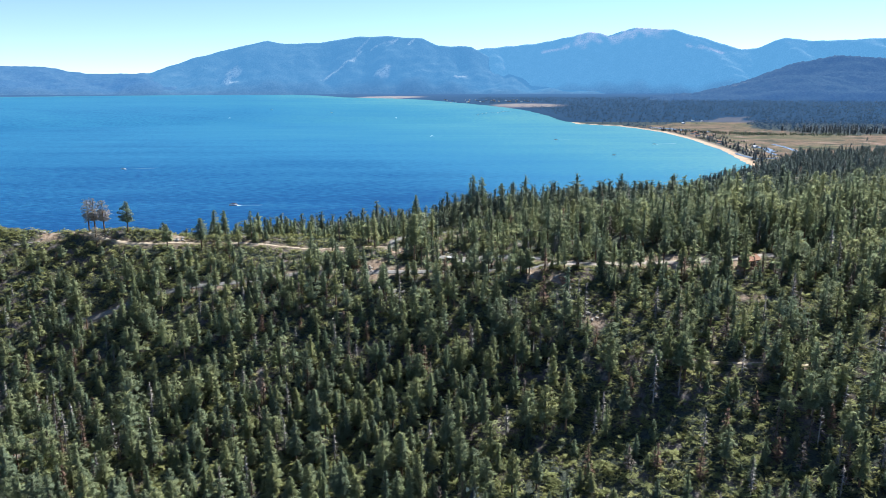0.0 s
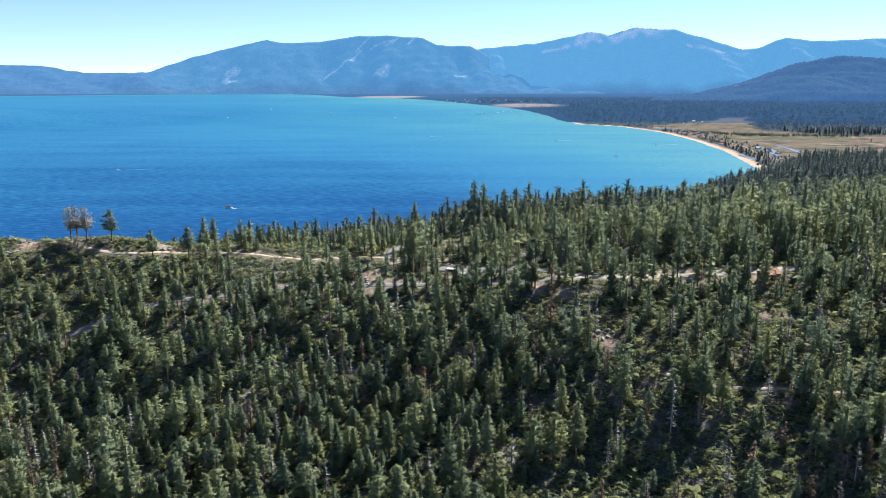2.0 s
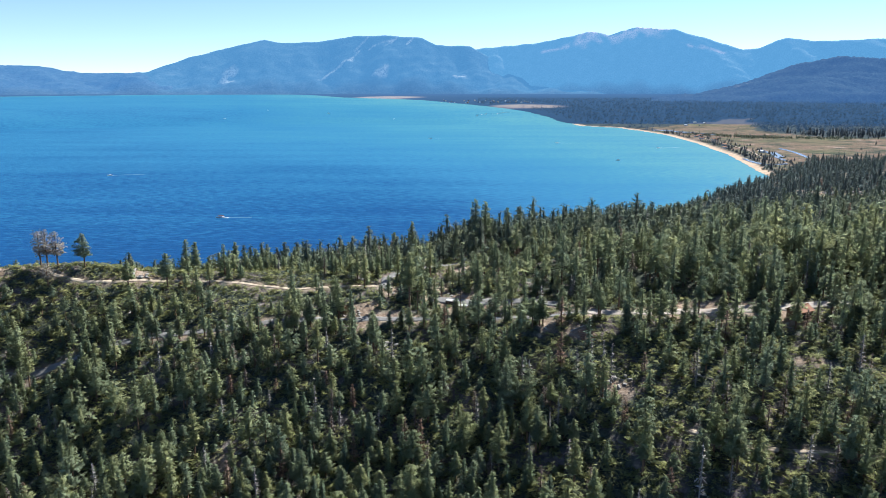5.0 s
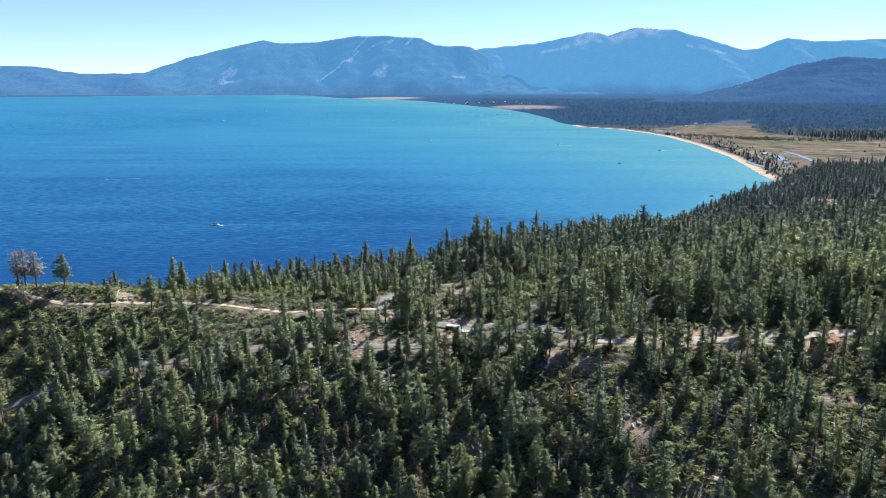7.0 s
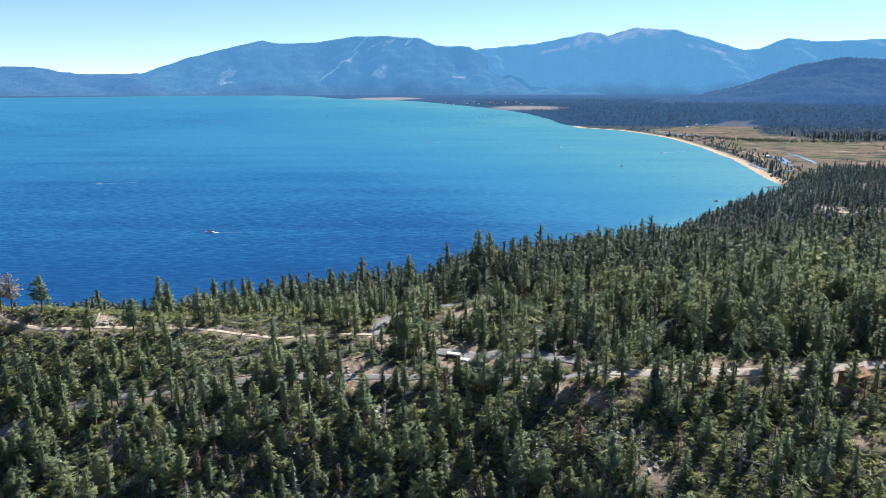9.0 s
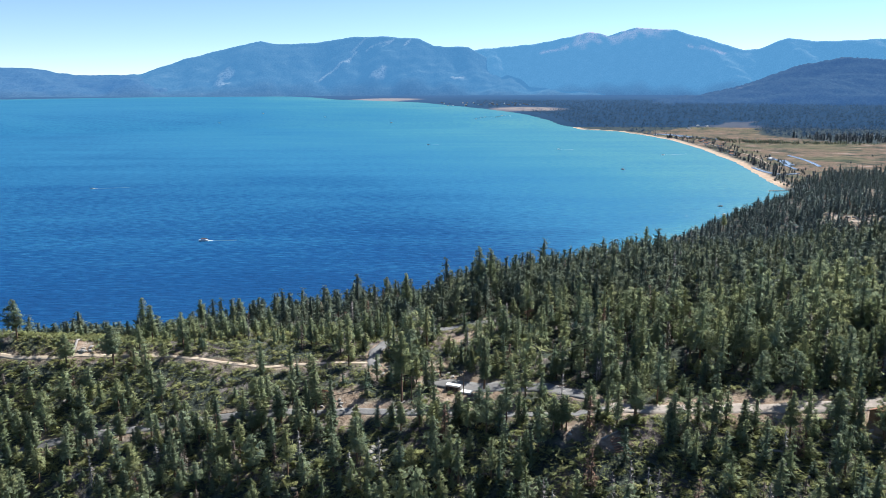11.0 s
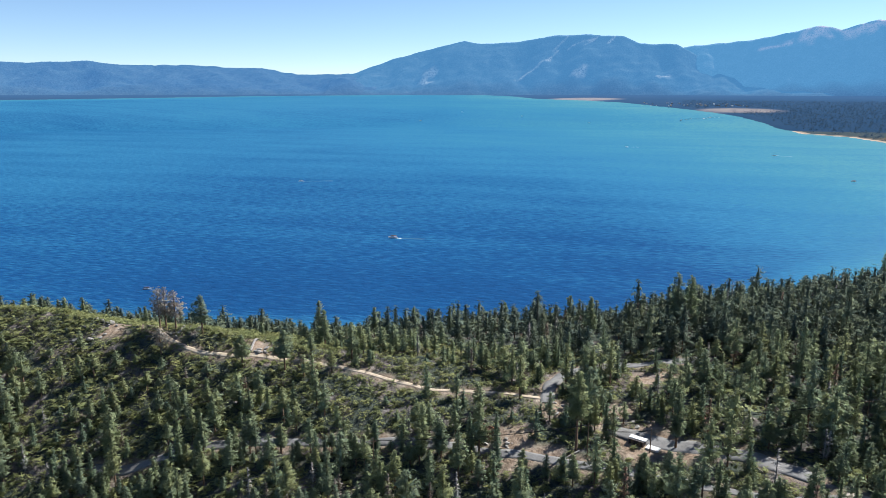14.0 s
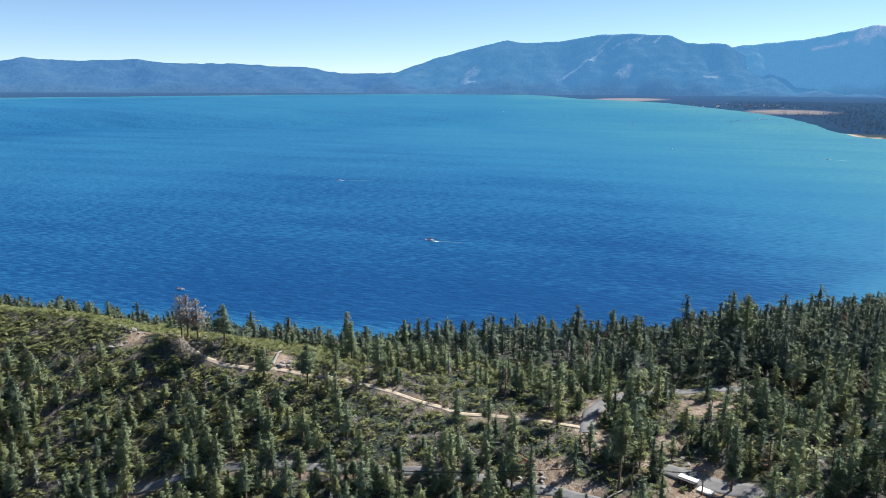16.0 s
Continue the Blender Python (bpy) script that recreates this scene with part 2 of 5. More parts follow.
SHORE = np.array([
    (-6000, -900), (-900, 330), (-400, 395), (-180, 425), (-60, 450), (40, 500), (120, 590), (190, 680),
    (300, 785), (408, 905), (468, 1012), (492, 1130), (555, 1400), (596, 1677), (622, 1990), (606, 2197),
    (578, 2363), (482, 2491), (470, 2800), (492, 3223), (489, 3989), (416, 4711), (279, 5583), (-151, 7756),
    (-591, 8940), (-1363, 10200), (-2350, 13600), (-3600, 16000), (-5600, 14300), (-6700, 11600), (-7100, 8200),
    (-7400, 6400), (-7700, 4700), (-9000, 1000), (-9000, -900)], float)

HILL_X = np.array([-260, -140, -90, -30, 40, 100, 180, 300, 600], float)
HILL_Y = np.array([140, 190, 225, 260, 290, 318, 370, 470, 640, 900], float)
HILL_Z = np.array([
    (3, 1, 1, 2, 4, 22, 40, 58, 80),
    (5, 1.5, 4, 8, 14, 36, 47, 62, 85),
    (14, 3, 14, 17, 32, 45, 53, 66, 88),
    (32, 21, 33, 36, 48, 51, 56, 68, 90),
    (45, 37, 44, 44, 47, 52, 56, 68, 90),
    (55, 53, 50, 48, 49, 52, 56, 66, 90),
    (34, 32, 38, 43, 50, 52, 54, 61, 82),
    (8, 9, 17, 24, 34, 38, 37, 48, 68),
    (10, 10, 10, 10, 10, 8, 8, 38, 66),
    (10, 10, 10, 10, 10, 8, 8, 18, 48)], float)


def drawn_in(p):
    """Where a true place stands in the scene."""
    off = np.asarray(p, float) - EYE
    r = np.maximum(np.hypot(off[..., 0], off[..., 1]), 1e-6)
    to = np.where(r > NEAR, NEAR + (r - NEAR) * (DRAWN_END - NEAR) / (TRUE_END - NEAR), r)
    return EYE + off * (to / r)[..., None]


def shore_distance(x, y):
    """Metres from the waterline: positive on land, negative on the lake."""
    x, y = np.asarray(x, float), np.asarray(y, float)
    best, inside = np.full(x.shape, 1e12), np.zeros(x.shape, bool)
    for a, b in zip(SHORE, np.roll(SHORE, -1, 0)):
        d = b - a
        k = np.clip(((x - a[0]) * d[0] + (y - a[1]) * d[1]) / (d @ d), 0, 1)
        best = np.minimum(best, (x - a[0] - k * d[0]) ** 2 + (y - a[1] - k * d[1]) ** 2)
        cross = (a[1] > y) != (b[1] > y)
        if d[1]:
            inside ^= cross & (x < a[0] + (y - a[1]) * d[0] / d[1])
    return np.where(inside, -1, 1) * np.sqrt(best)


def wavy(x, y, size, seed):
    """Smooth rolling noise between about -1 and 1, from a few crossed waves."""
    rng, out = np.random.RandomState(seed), 0
    for _ in range(6):
        a, p, s = rng.uniform(0, 2 * np.pi), rng.uniform(0, 2 * np.pi), size * rng.uniform(0.6, 1.5)
        out = out + np.sin((x * np.cos(a) + y * np.sin(a)) * 2 * np.pi / s + p)
    return out / 3.5


def eased(grid, t):
    """Index and smooth share of t between the grid's lines."""
    i = np.clip(np.searchsorted(grid, t) - 1, 0, len(grid) - 2)
    return i, np.clip((t - grid[i]) / (grid[i + 1] - grid[i]), 0, 1)


def land(x, y):
    """Height of the ground at a true place."""
    x, y = np.asarray(x, float), np.asarray(y, float)
    i, u = eased(HILL_X, x)
    j, v = eased(HILL_Y, y)
    hill = ((HILL_Z[j, i] * (1 - u) + HILL_Z[j, i + 1] * u) * (1 - v) + (HILL_Z[j + 1, i] * (1 - u) + HILL_Z[j + 1, i + 1] * u) * v)
    hill = hill + 1.1 * wavy(x, y, 60, 3) + 0.35 * wavy(x, y, 17, 4)
    away = np.hypot(x, y)
    hill = hill * np.clip((1500 - away) / 700, 0, 1) + 12 * np.clip((away - 800) / 700, 0, 1)
    d = shore_distance(x, y)
    rise = np.where(away < 1100, 0.95, 0.012) * np.maximum(d, 0) + np.where(away > 1000, 0.6, 0) + 0.05 + np.clip((away - 2600) / 1000, 0, 1) * 5 * (d > 0)
    top = np.maximum(hill, 0.3)
    up = np.where(hill > 0.3, rise * top / (rise**4 + top**4) ** 0.25, hill)
    return np.where(d > 0, up, np.maximum(d * 0.08, -30.0))

# ---- helpers for meshes ----
def mesh_of(name, verts, faces, material, smooth=False, **values):
    """A mesh from arrays; values: one number for each vertex, kept as an attribute of that name."""
    faces, me = np.asarray(faces, np.int32), bpy.data.meshes.new(name)
    n, k = faces.shape
    me.vertices.add(len(verts))
    me.vertices.foreach_set("co", np.asarray(verts, np.float32).ravel())
    me.loops.add(n * k)
    me.loops.foreach_set("vertex_index", faces.ravel())
    me.polygons.add(n)
    me.polygons.foreach_set("loop_start", np.arange(0, n * k, k, dtype=np.int32))
    me.polygons.foreach_set("use_smooth", np.full(n, smooth))
    for key, v in values.items():
        v = np.asarray(v, np.float32)
        me.attributes.new(key, "FLOAT" if v.ndim == 1 else "FLOAT_VECTOR", "POINT").data.foreach_set("value" if v.ndim == 1 else "vector", v.ravel())
    for m in material if isinstance(material, (list, tuple)) else [material]:
        me.materials.append(m)
    me.update(calc_edges=True)
    return me


def part(name, me, parent, label=""):
    ob = new(name, me)
    ob.parent = parent
    return tagged(ob, label)


def bm_mesh(name, bm, material):
    me = bpy.data.meshes.new(name)
    bmesh.ops.recalc_face_normals(bm, faces=bm.faces)
    bm.to_mesh(me)
    bm.free()
    me.materials.append(material)
    return me


def box_mesh(name, size, at, material, bevel=0.03, turn=0.0):
    bm = bmesh.new()
    bmesh.ops.create_cube(bm, size=1.0)
    bmesh.ops.scale(bm, vec=size, verts=bm.verts)
    if bevel:
        bmesh.ops.bevel(bm, geom=bm.edges[:], offset=bevel, segments=1, affect="EDGES")
    bmesh.ops.rotate(bm, cent=(0, 0, 0), matrix=Matrix.Rotation(radians(turn), 3, "Z"), verts=bm.verts)
    bmesh.ops.translate(bm, vec=at, verts=bm.verts)
    return bm_mesh(name, bm, material)


def rod(a, b, r0, r1, sides=6):
    """A tapered round bar as arrays."""
    a, b = np.asarray(a, float), np.asarray(b, float)
    w = (b - a) / np.linalg.norm(b - a)
    u = np.cross(w, (0, 0, 1) if abs(w[2]) < 0.9 else (1, 0, 0))
    u /= np.linalg.norm(u)
    v = np.cross(w, u)
    k = np.arange(sides) * 2 * np.pi / sides
    ring = np.cos(k)[:, None] * u + np.sin(k)[:, None] * v
    verts = np.concatenate([a + r0 * ring, b + r1 * ring, [b]])
    i, j = np.arange(sides), (np.arange(sides) + 1) % sides
    return verts, np.concatenate([np.stack([i, j, j + sides], 1), np.stack([i, j + sides, i + sides], 1), np.stack([i + sides, j + sides, 0 * i + 2 * sides], 1)])


def joined(pieces):
    verts, tris, n = [], [], 0
    for v, f in pieces:
        verts.append(v), tris.append(f + n)
        n += len(v)
    return np.concatenate(verts), np.concatenate(tris)


# ---- ground, lake and mountains ----
def fan(bearings, ranges):
    """A sheet of quads laid out by bearing and distance from the drone's line: true places and faces."""
    b, r = np.meshgrid(np.radians(bearings), ranges)
    x, y = EYE[0] + r * np.sin(b), EYE[1] + r * np.cos(b)
    rows, cols = b.shape
    k = np.arange(rows * cols).reshape(rows, cols)
    faces = np.stack([k[:-1, :-1], k[:-1, 1:], k[1:, 1:], k[1:, :-1]], -1).reshape(-1, 4)
    return x.ravel(), y.ravel(), faces


FRONT = np.concatenate([np.arange(-180, -58, 4.0), np.arange(-58, 42, 0.25), np.arange(42, 181, 4.0)])


def stroke(x, y, line, half, soft):
    """1 on a way along the line, fading to 0 at its edge."""
    best = np.full(np.shape(x), 1e9)
    for (ax, ay), (bx, by) in zip(line[:-1], line[1:]):
        dx, dy = bx - ax, by - ay
        k = np.clip(((x - ax) * dx + (y - ay) * dy) / (dx * dx + dy * dy), 0, 1)
        best = np.minimum(best, np.hypot(x - ax - k * dx, y - ay - k * dy))
    return np.clip((half + soft - best) / soft, 0, 1)


LOWER_ROAD = [(-150, 268), (-115, 275), (-93, 277), (-69, 280), (-49, 281), (-28, 281), (-4, 278), (10, 276), (22, 271), (36, 266), (48, 269)]
EAST_ROAD = [(48, 269), (60, 268), (74, 267), (91, 265), (110, 262), (140, 262)]
TRAIL = [(-176, 321), (-166, 320), (-157, 314), (-151, 311.5), (-145, 309.3), (-138, 308.8), (-126, 309.8), (-114, 312.8), (-98, 312), (-77, 308), (-63, 305), (-46, 305), (-34, 307), (-20, 306)]
UPPER_ROAD = [(-21, 304), (-22, 312), (-20, 322), (-15, 331), (-5, 337), (10, 341), (26, 348)]
PARKING = [(-4, 297), (8, 292), (22, 289), (34, 284), (44, 276)]
FAR_ROAD = [(302, 634), (303, 614), (293, 600), (298, 585), (313, 572), (336, 563), (366, 556)]
HILL_PATH = [(64, 214), (72, 208), (80, 203), (90, 199), (98, 195), (108, 190)]
CLEARINGS = [(-27, 283, 7), (-21, 281, 4), (16, 287, 4.5), (0, 306, 3.5), (6, 326, 4), (14, 331, 3.5), (52, 268, 4), (44, 254, 3), (8, 293, 6), (4.5, 285, 3.5), (112, 255, 4), (-119.5, 315.5, 2.5), (-123.5, 318, 2), (-179, 315, 4), (-20, 303, 4), (50, 232, 2), (54, 229, 1.5), (104, 231, 1), (109, 229, 1.2), (-60, 226, 2), (69, 270, 6), (78, 268, 7), (88, 266, 7), (97, 263, 6), (104, 261, 3.5), (36, 260, 2.5), (301, 606, 9), (320, 566, 7)]


def scarp(x, y):
    """The dry, thinly wooded flank above the far road bend."""
    return np.clip(1.3 * np.exp(-(((x - 312) / 32) ** 2 + ((y - 572) / 34) ** 2)) + 1.4 * np.exp(-(((x - 450) / 75) ** 2 + ((y - 715) / 60) ** 2)) + 0.35 * wavy(x, y, 40, 71) - 0.25, 0, 1)


def openness(x, y):
    """How bare of trees a place is: ways, pads and clearings."""
    out = np.maximum.reduce([stroke(x, y, LOWER_ROAD, 1.6, 1.2), stroke(x, y, EAST_ROAD, 2.4, 1.4), stroke(x, y, TRAIL, 0.9, 1.2), stroke(x, y, UPPER_ROAD, 2.0, 1.2), stroke(x, y, PARKING, 2.6, 1.4), stroke(x, y, HILL_PATH, 0.5, 0.9), stroke(x, y, FAR_ROAD, 4, 2)])
    for cx, cy, r in CLEARINGS:
        out = np.maximum(out, np.clip((r + 2 - np.hypot(x - cx, y - cy) * (1 + 0.4 * wavy(x, y, 7, 8))) / 2, 0, 1))
    return out


MEADOW = [(400, 1060), (400, 2300), (646, 2345), (755, 2410), (900, 2560), (1065, 2730), (1230, 2880), (1093, 2542), (914, 2101), (960, 1830), (1150, 1750), (1330, 1600), (1200, 1330), (900, 1210), (760, 1180), (620, 1110)]
SCRUB = [(690, 2010), (780, 1871), (841, 1815), (1000, 1760)]
FIELDS = [(590, 4900, 270, 560), (-700, 9700, 520, 1300)]


def meadow_share(x, y):
    """Where the open flats behind the beach lie."""
    d = shore_distance(x, y)
    u, v = x + 30 * wavy(x, y, 190, 21), y + 30 * wavy(x, y, 170, 22)
    inside = np.zeros(np.shape(x), bool)
    for (ax, ay), (bx, by) in zip(MEADOW, MEADOW[1:] + MEADOW[:1]):
        if ay != by:
            inside ^= ((ay > v) != (by > v)) & (u < ax + (v - ay) * (bx - ax) / (by - ay))
    return inside * np.clip((d - 20) / 10, 0, 1)


def field_share(x, y):
    """Dry fields far off on the plain."""
    return np.clip(np.maximum.reduce([np.exp(-(((x - cx) / rx) ** 2 + ((y - cy) / ry) ** 2)) for cx, cy, rx, ry in FIELDS]) * 3 - 1, 0, 1)


def haze_strength(p):
    """Strength of the haze emitted at a drawn place of the backdrop, more farther off."""
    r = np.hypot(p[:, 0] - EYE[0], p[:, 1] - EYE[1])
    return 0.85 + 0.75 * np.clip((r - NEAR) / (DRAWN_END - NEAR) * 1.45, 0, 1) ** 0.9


def build_ground():
    ranges = np.concatenate([[0.5, 20, 50, 75], np.geomspace(95, 2600, 210), np.geomspace(2640, TRUE_END, 90)])
    x, y, faces = fan(FRONT, ranges)
    z, away, d = land(x, y), np.hypot(x, y), shore_distance(x, y)
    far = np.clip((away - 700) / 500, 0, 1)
    sand = np.clip((17 - d) / 5, 0, 1) * (d > -25) * np.clip((y - 1040) / 30, 0, 1) * (away < 2700) * (x > 300)
    meadow, fields = meadow_share(x, y), field_share(x, y)
    dry = (z[faces].max(1) > -2.5) | (away[faces].max(1) < 250)
    verts, beyond = drawn_in(np.stack([x, y, z], -1)), np.hypot(x - EYE[0], y - EYE[1])[faces].min(1) > NEAR - 1
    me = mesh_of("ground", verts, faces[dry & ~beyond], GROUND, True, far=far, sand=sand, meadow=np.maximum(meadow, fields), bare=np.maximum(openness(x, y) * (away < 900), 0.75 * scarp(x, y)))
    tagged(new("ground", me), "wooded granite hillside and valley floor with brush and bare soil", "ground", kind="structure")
    me = mesh_of("backdrop_plain", verts, faces[dry & beyond], FAR_PLAIN, True, meadow=np.maximum(0.4 * meadow, fields), haze_glow=haze_strength(verts))
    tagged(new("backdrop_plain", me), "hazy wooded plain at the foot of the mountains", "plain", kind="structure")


def build_lake():
    x, y, faces = fan(FRONT[::4], np.concatenate([[0.5, 100], np.geomspace(200, 16000, 160), [17500]]))
    d = -shore_distance(x, y)
    # the shelf off the beach is broad and pale; the steep wooded shore drops straight into deep water
    away = np.hypot(x, y)
    shelf = np.clip((x + 0.30 * y - 230) / 620, 0, 1)
    # Both terms also fall with distance from the origin, so far water is paler.
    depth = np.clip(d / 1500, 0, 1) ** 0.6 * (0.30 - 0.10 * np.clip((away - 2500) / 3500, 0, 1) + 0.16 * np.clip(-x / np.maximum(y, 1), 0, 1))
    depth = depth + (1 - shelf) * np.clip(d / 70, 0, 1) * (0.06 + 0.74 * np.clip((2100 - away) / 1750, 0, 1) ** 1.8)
    depth = np.clip(depth, 0, 1)
    keep = (d[faces].max(1) > -60)
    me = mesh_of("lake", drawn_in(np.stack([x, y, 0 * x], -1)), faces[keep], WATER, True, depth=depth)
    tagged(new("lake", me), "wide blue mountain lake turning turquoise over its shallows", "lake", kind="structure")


def build_range(name, crest, r0, r1, material, seed, label, bald=(), ragged=4.0):
    """A mountain range: its crest by bearing and height, with spurs and gullies running down to the plain."""
    cb, ch = np.array(crest, float).T
    bear = np.arange(cb[0], cb[-1] + 0.01, 0.14)
    ranges = np.linspace(r0, r1 + 0.15 * (r1 - r0), 46)
    x, y, faces = fan(bear, ranges)
    b, r = np.degrees(np.arctan2(x - EYE[0], y - EYE[1])), np.hypot(x - EYE[0], y - EYE[1])
    top = (np.interp(b, cb, ch) - 127) * r1 / 16000 + 115
    k = (r - r0) / (r1 - r0)
    spur = wavy(x + 0.25 * wavy(x, y, 2600, seed + 2) * 900, y * 0.35, 2300, seed) * 0.6 + wavy(x, y * 0.5, 900, seed + 1) * 0.3 + wavy(x, y, 330, seed + 3) * 0.08
    rise = np.clip(k, 0, 1) ** 1.25
    z = 12 - 40 * np.clip(1 - k * 6, 0, 1) + top * np.where(k <= 1, rise, 1 - (k - 1) * 4) + spur * 330 * np.sin(np.pi * np.clip(k, 0, 1)) * np.clip(top / 800, 0.3, 1)
    z = z + wavy(x, y, 420, seed + 5) * 10 + np.random.RandomState(seed).uniform(-1, 1, len(x)) * ragged
    scree = np.zeros(len(x))
    for b0, k0, b1, k1, w in bald:
        db, dk = b1 - b0, (k1 - k0) * 12
        t = np.clip(((b - b0) * db + (k - k0) * 12 * dk) / (db * db + dk * dk), 0, 1)
        scree = np.maximum(scree, np.clip(1.2 - np.hypot(b - b0 - t * db, (k - k0) * 12 - t * dk) / w + 0.7 * wavy(x, y, 260, seed + 9), 0, 1) * 0.8)
    me = mesh_of(name, drawn_in(np.stack([x, y, z], -1)), faces, material, True, scree=scree, foot=np.clip(1 - k * 3.2, 0, 1) * (r0 > 12000) * 0.85)
    tagged(new(name, me), label, "mountains", kind="structure")


build_ground()
build_lake()
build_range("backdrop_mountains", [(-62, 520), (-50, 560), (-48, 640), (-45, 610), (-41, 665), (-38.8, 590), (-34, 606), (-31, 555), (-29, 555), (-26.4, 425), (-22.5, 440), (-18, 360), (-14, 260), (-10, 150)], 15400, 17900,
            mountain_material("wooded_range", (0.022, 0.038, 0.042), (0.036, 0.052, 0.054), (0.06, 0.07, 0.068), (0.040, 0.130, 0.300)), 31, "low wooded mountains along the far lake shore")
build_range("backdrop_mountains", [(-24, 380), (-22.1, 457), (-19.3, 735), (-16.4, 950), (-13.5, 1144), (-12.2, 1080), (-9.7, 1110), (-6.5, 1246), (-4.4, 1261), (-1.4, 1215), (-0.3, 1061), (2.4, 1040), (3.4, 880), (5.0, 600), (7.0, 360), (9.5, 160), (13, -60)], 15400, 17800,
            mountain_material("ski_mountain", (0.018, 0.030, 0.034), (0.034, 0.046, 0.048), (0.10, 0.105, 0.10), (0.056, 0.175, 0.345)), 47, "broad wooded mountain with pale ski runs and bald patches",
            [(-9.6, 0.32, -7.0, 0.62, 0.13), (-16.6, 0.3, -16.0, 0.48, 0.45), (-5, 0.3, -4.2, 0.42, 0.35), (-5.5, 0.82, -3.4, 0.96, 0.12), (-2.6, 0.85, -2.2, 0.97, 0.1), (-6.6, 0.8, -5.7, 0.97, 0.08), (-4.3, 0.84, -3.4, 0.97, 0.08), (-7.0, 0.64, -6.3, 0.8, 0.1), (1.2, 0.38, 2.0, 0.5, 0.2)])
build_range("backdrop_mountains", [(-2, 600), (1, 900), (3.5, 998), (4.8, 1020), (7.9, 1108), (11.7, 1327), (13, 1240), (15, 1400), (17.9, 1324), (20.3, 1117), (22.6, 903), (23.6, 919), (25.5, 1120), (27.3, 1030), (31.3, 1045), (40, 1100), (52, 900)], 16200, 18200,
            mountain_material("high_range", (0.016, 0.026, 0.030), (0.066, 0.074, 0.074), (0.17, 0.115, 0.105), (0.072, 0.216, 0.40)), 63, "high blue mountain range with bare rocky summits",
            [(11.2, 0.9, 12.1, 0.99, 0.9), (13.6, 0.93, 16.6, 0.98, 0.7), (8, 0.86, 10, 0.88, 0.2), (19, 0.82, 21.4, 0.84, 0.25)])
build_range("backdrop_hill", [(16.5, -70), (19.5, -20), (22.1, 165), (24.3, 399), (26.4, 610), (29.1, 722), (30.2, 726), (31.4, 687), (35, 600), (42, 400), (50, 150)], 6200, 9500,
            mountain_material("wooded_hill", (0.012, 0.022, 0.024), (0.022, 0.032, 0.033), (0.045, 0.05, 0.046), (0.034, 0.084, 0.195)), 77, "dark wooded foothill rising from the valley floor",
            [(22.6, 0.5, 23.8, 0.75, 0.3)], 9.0)

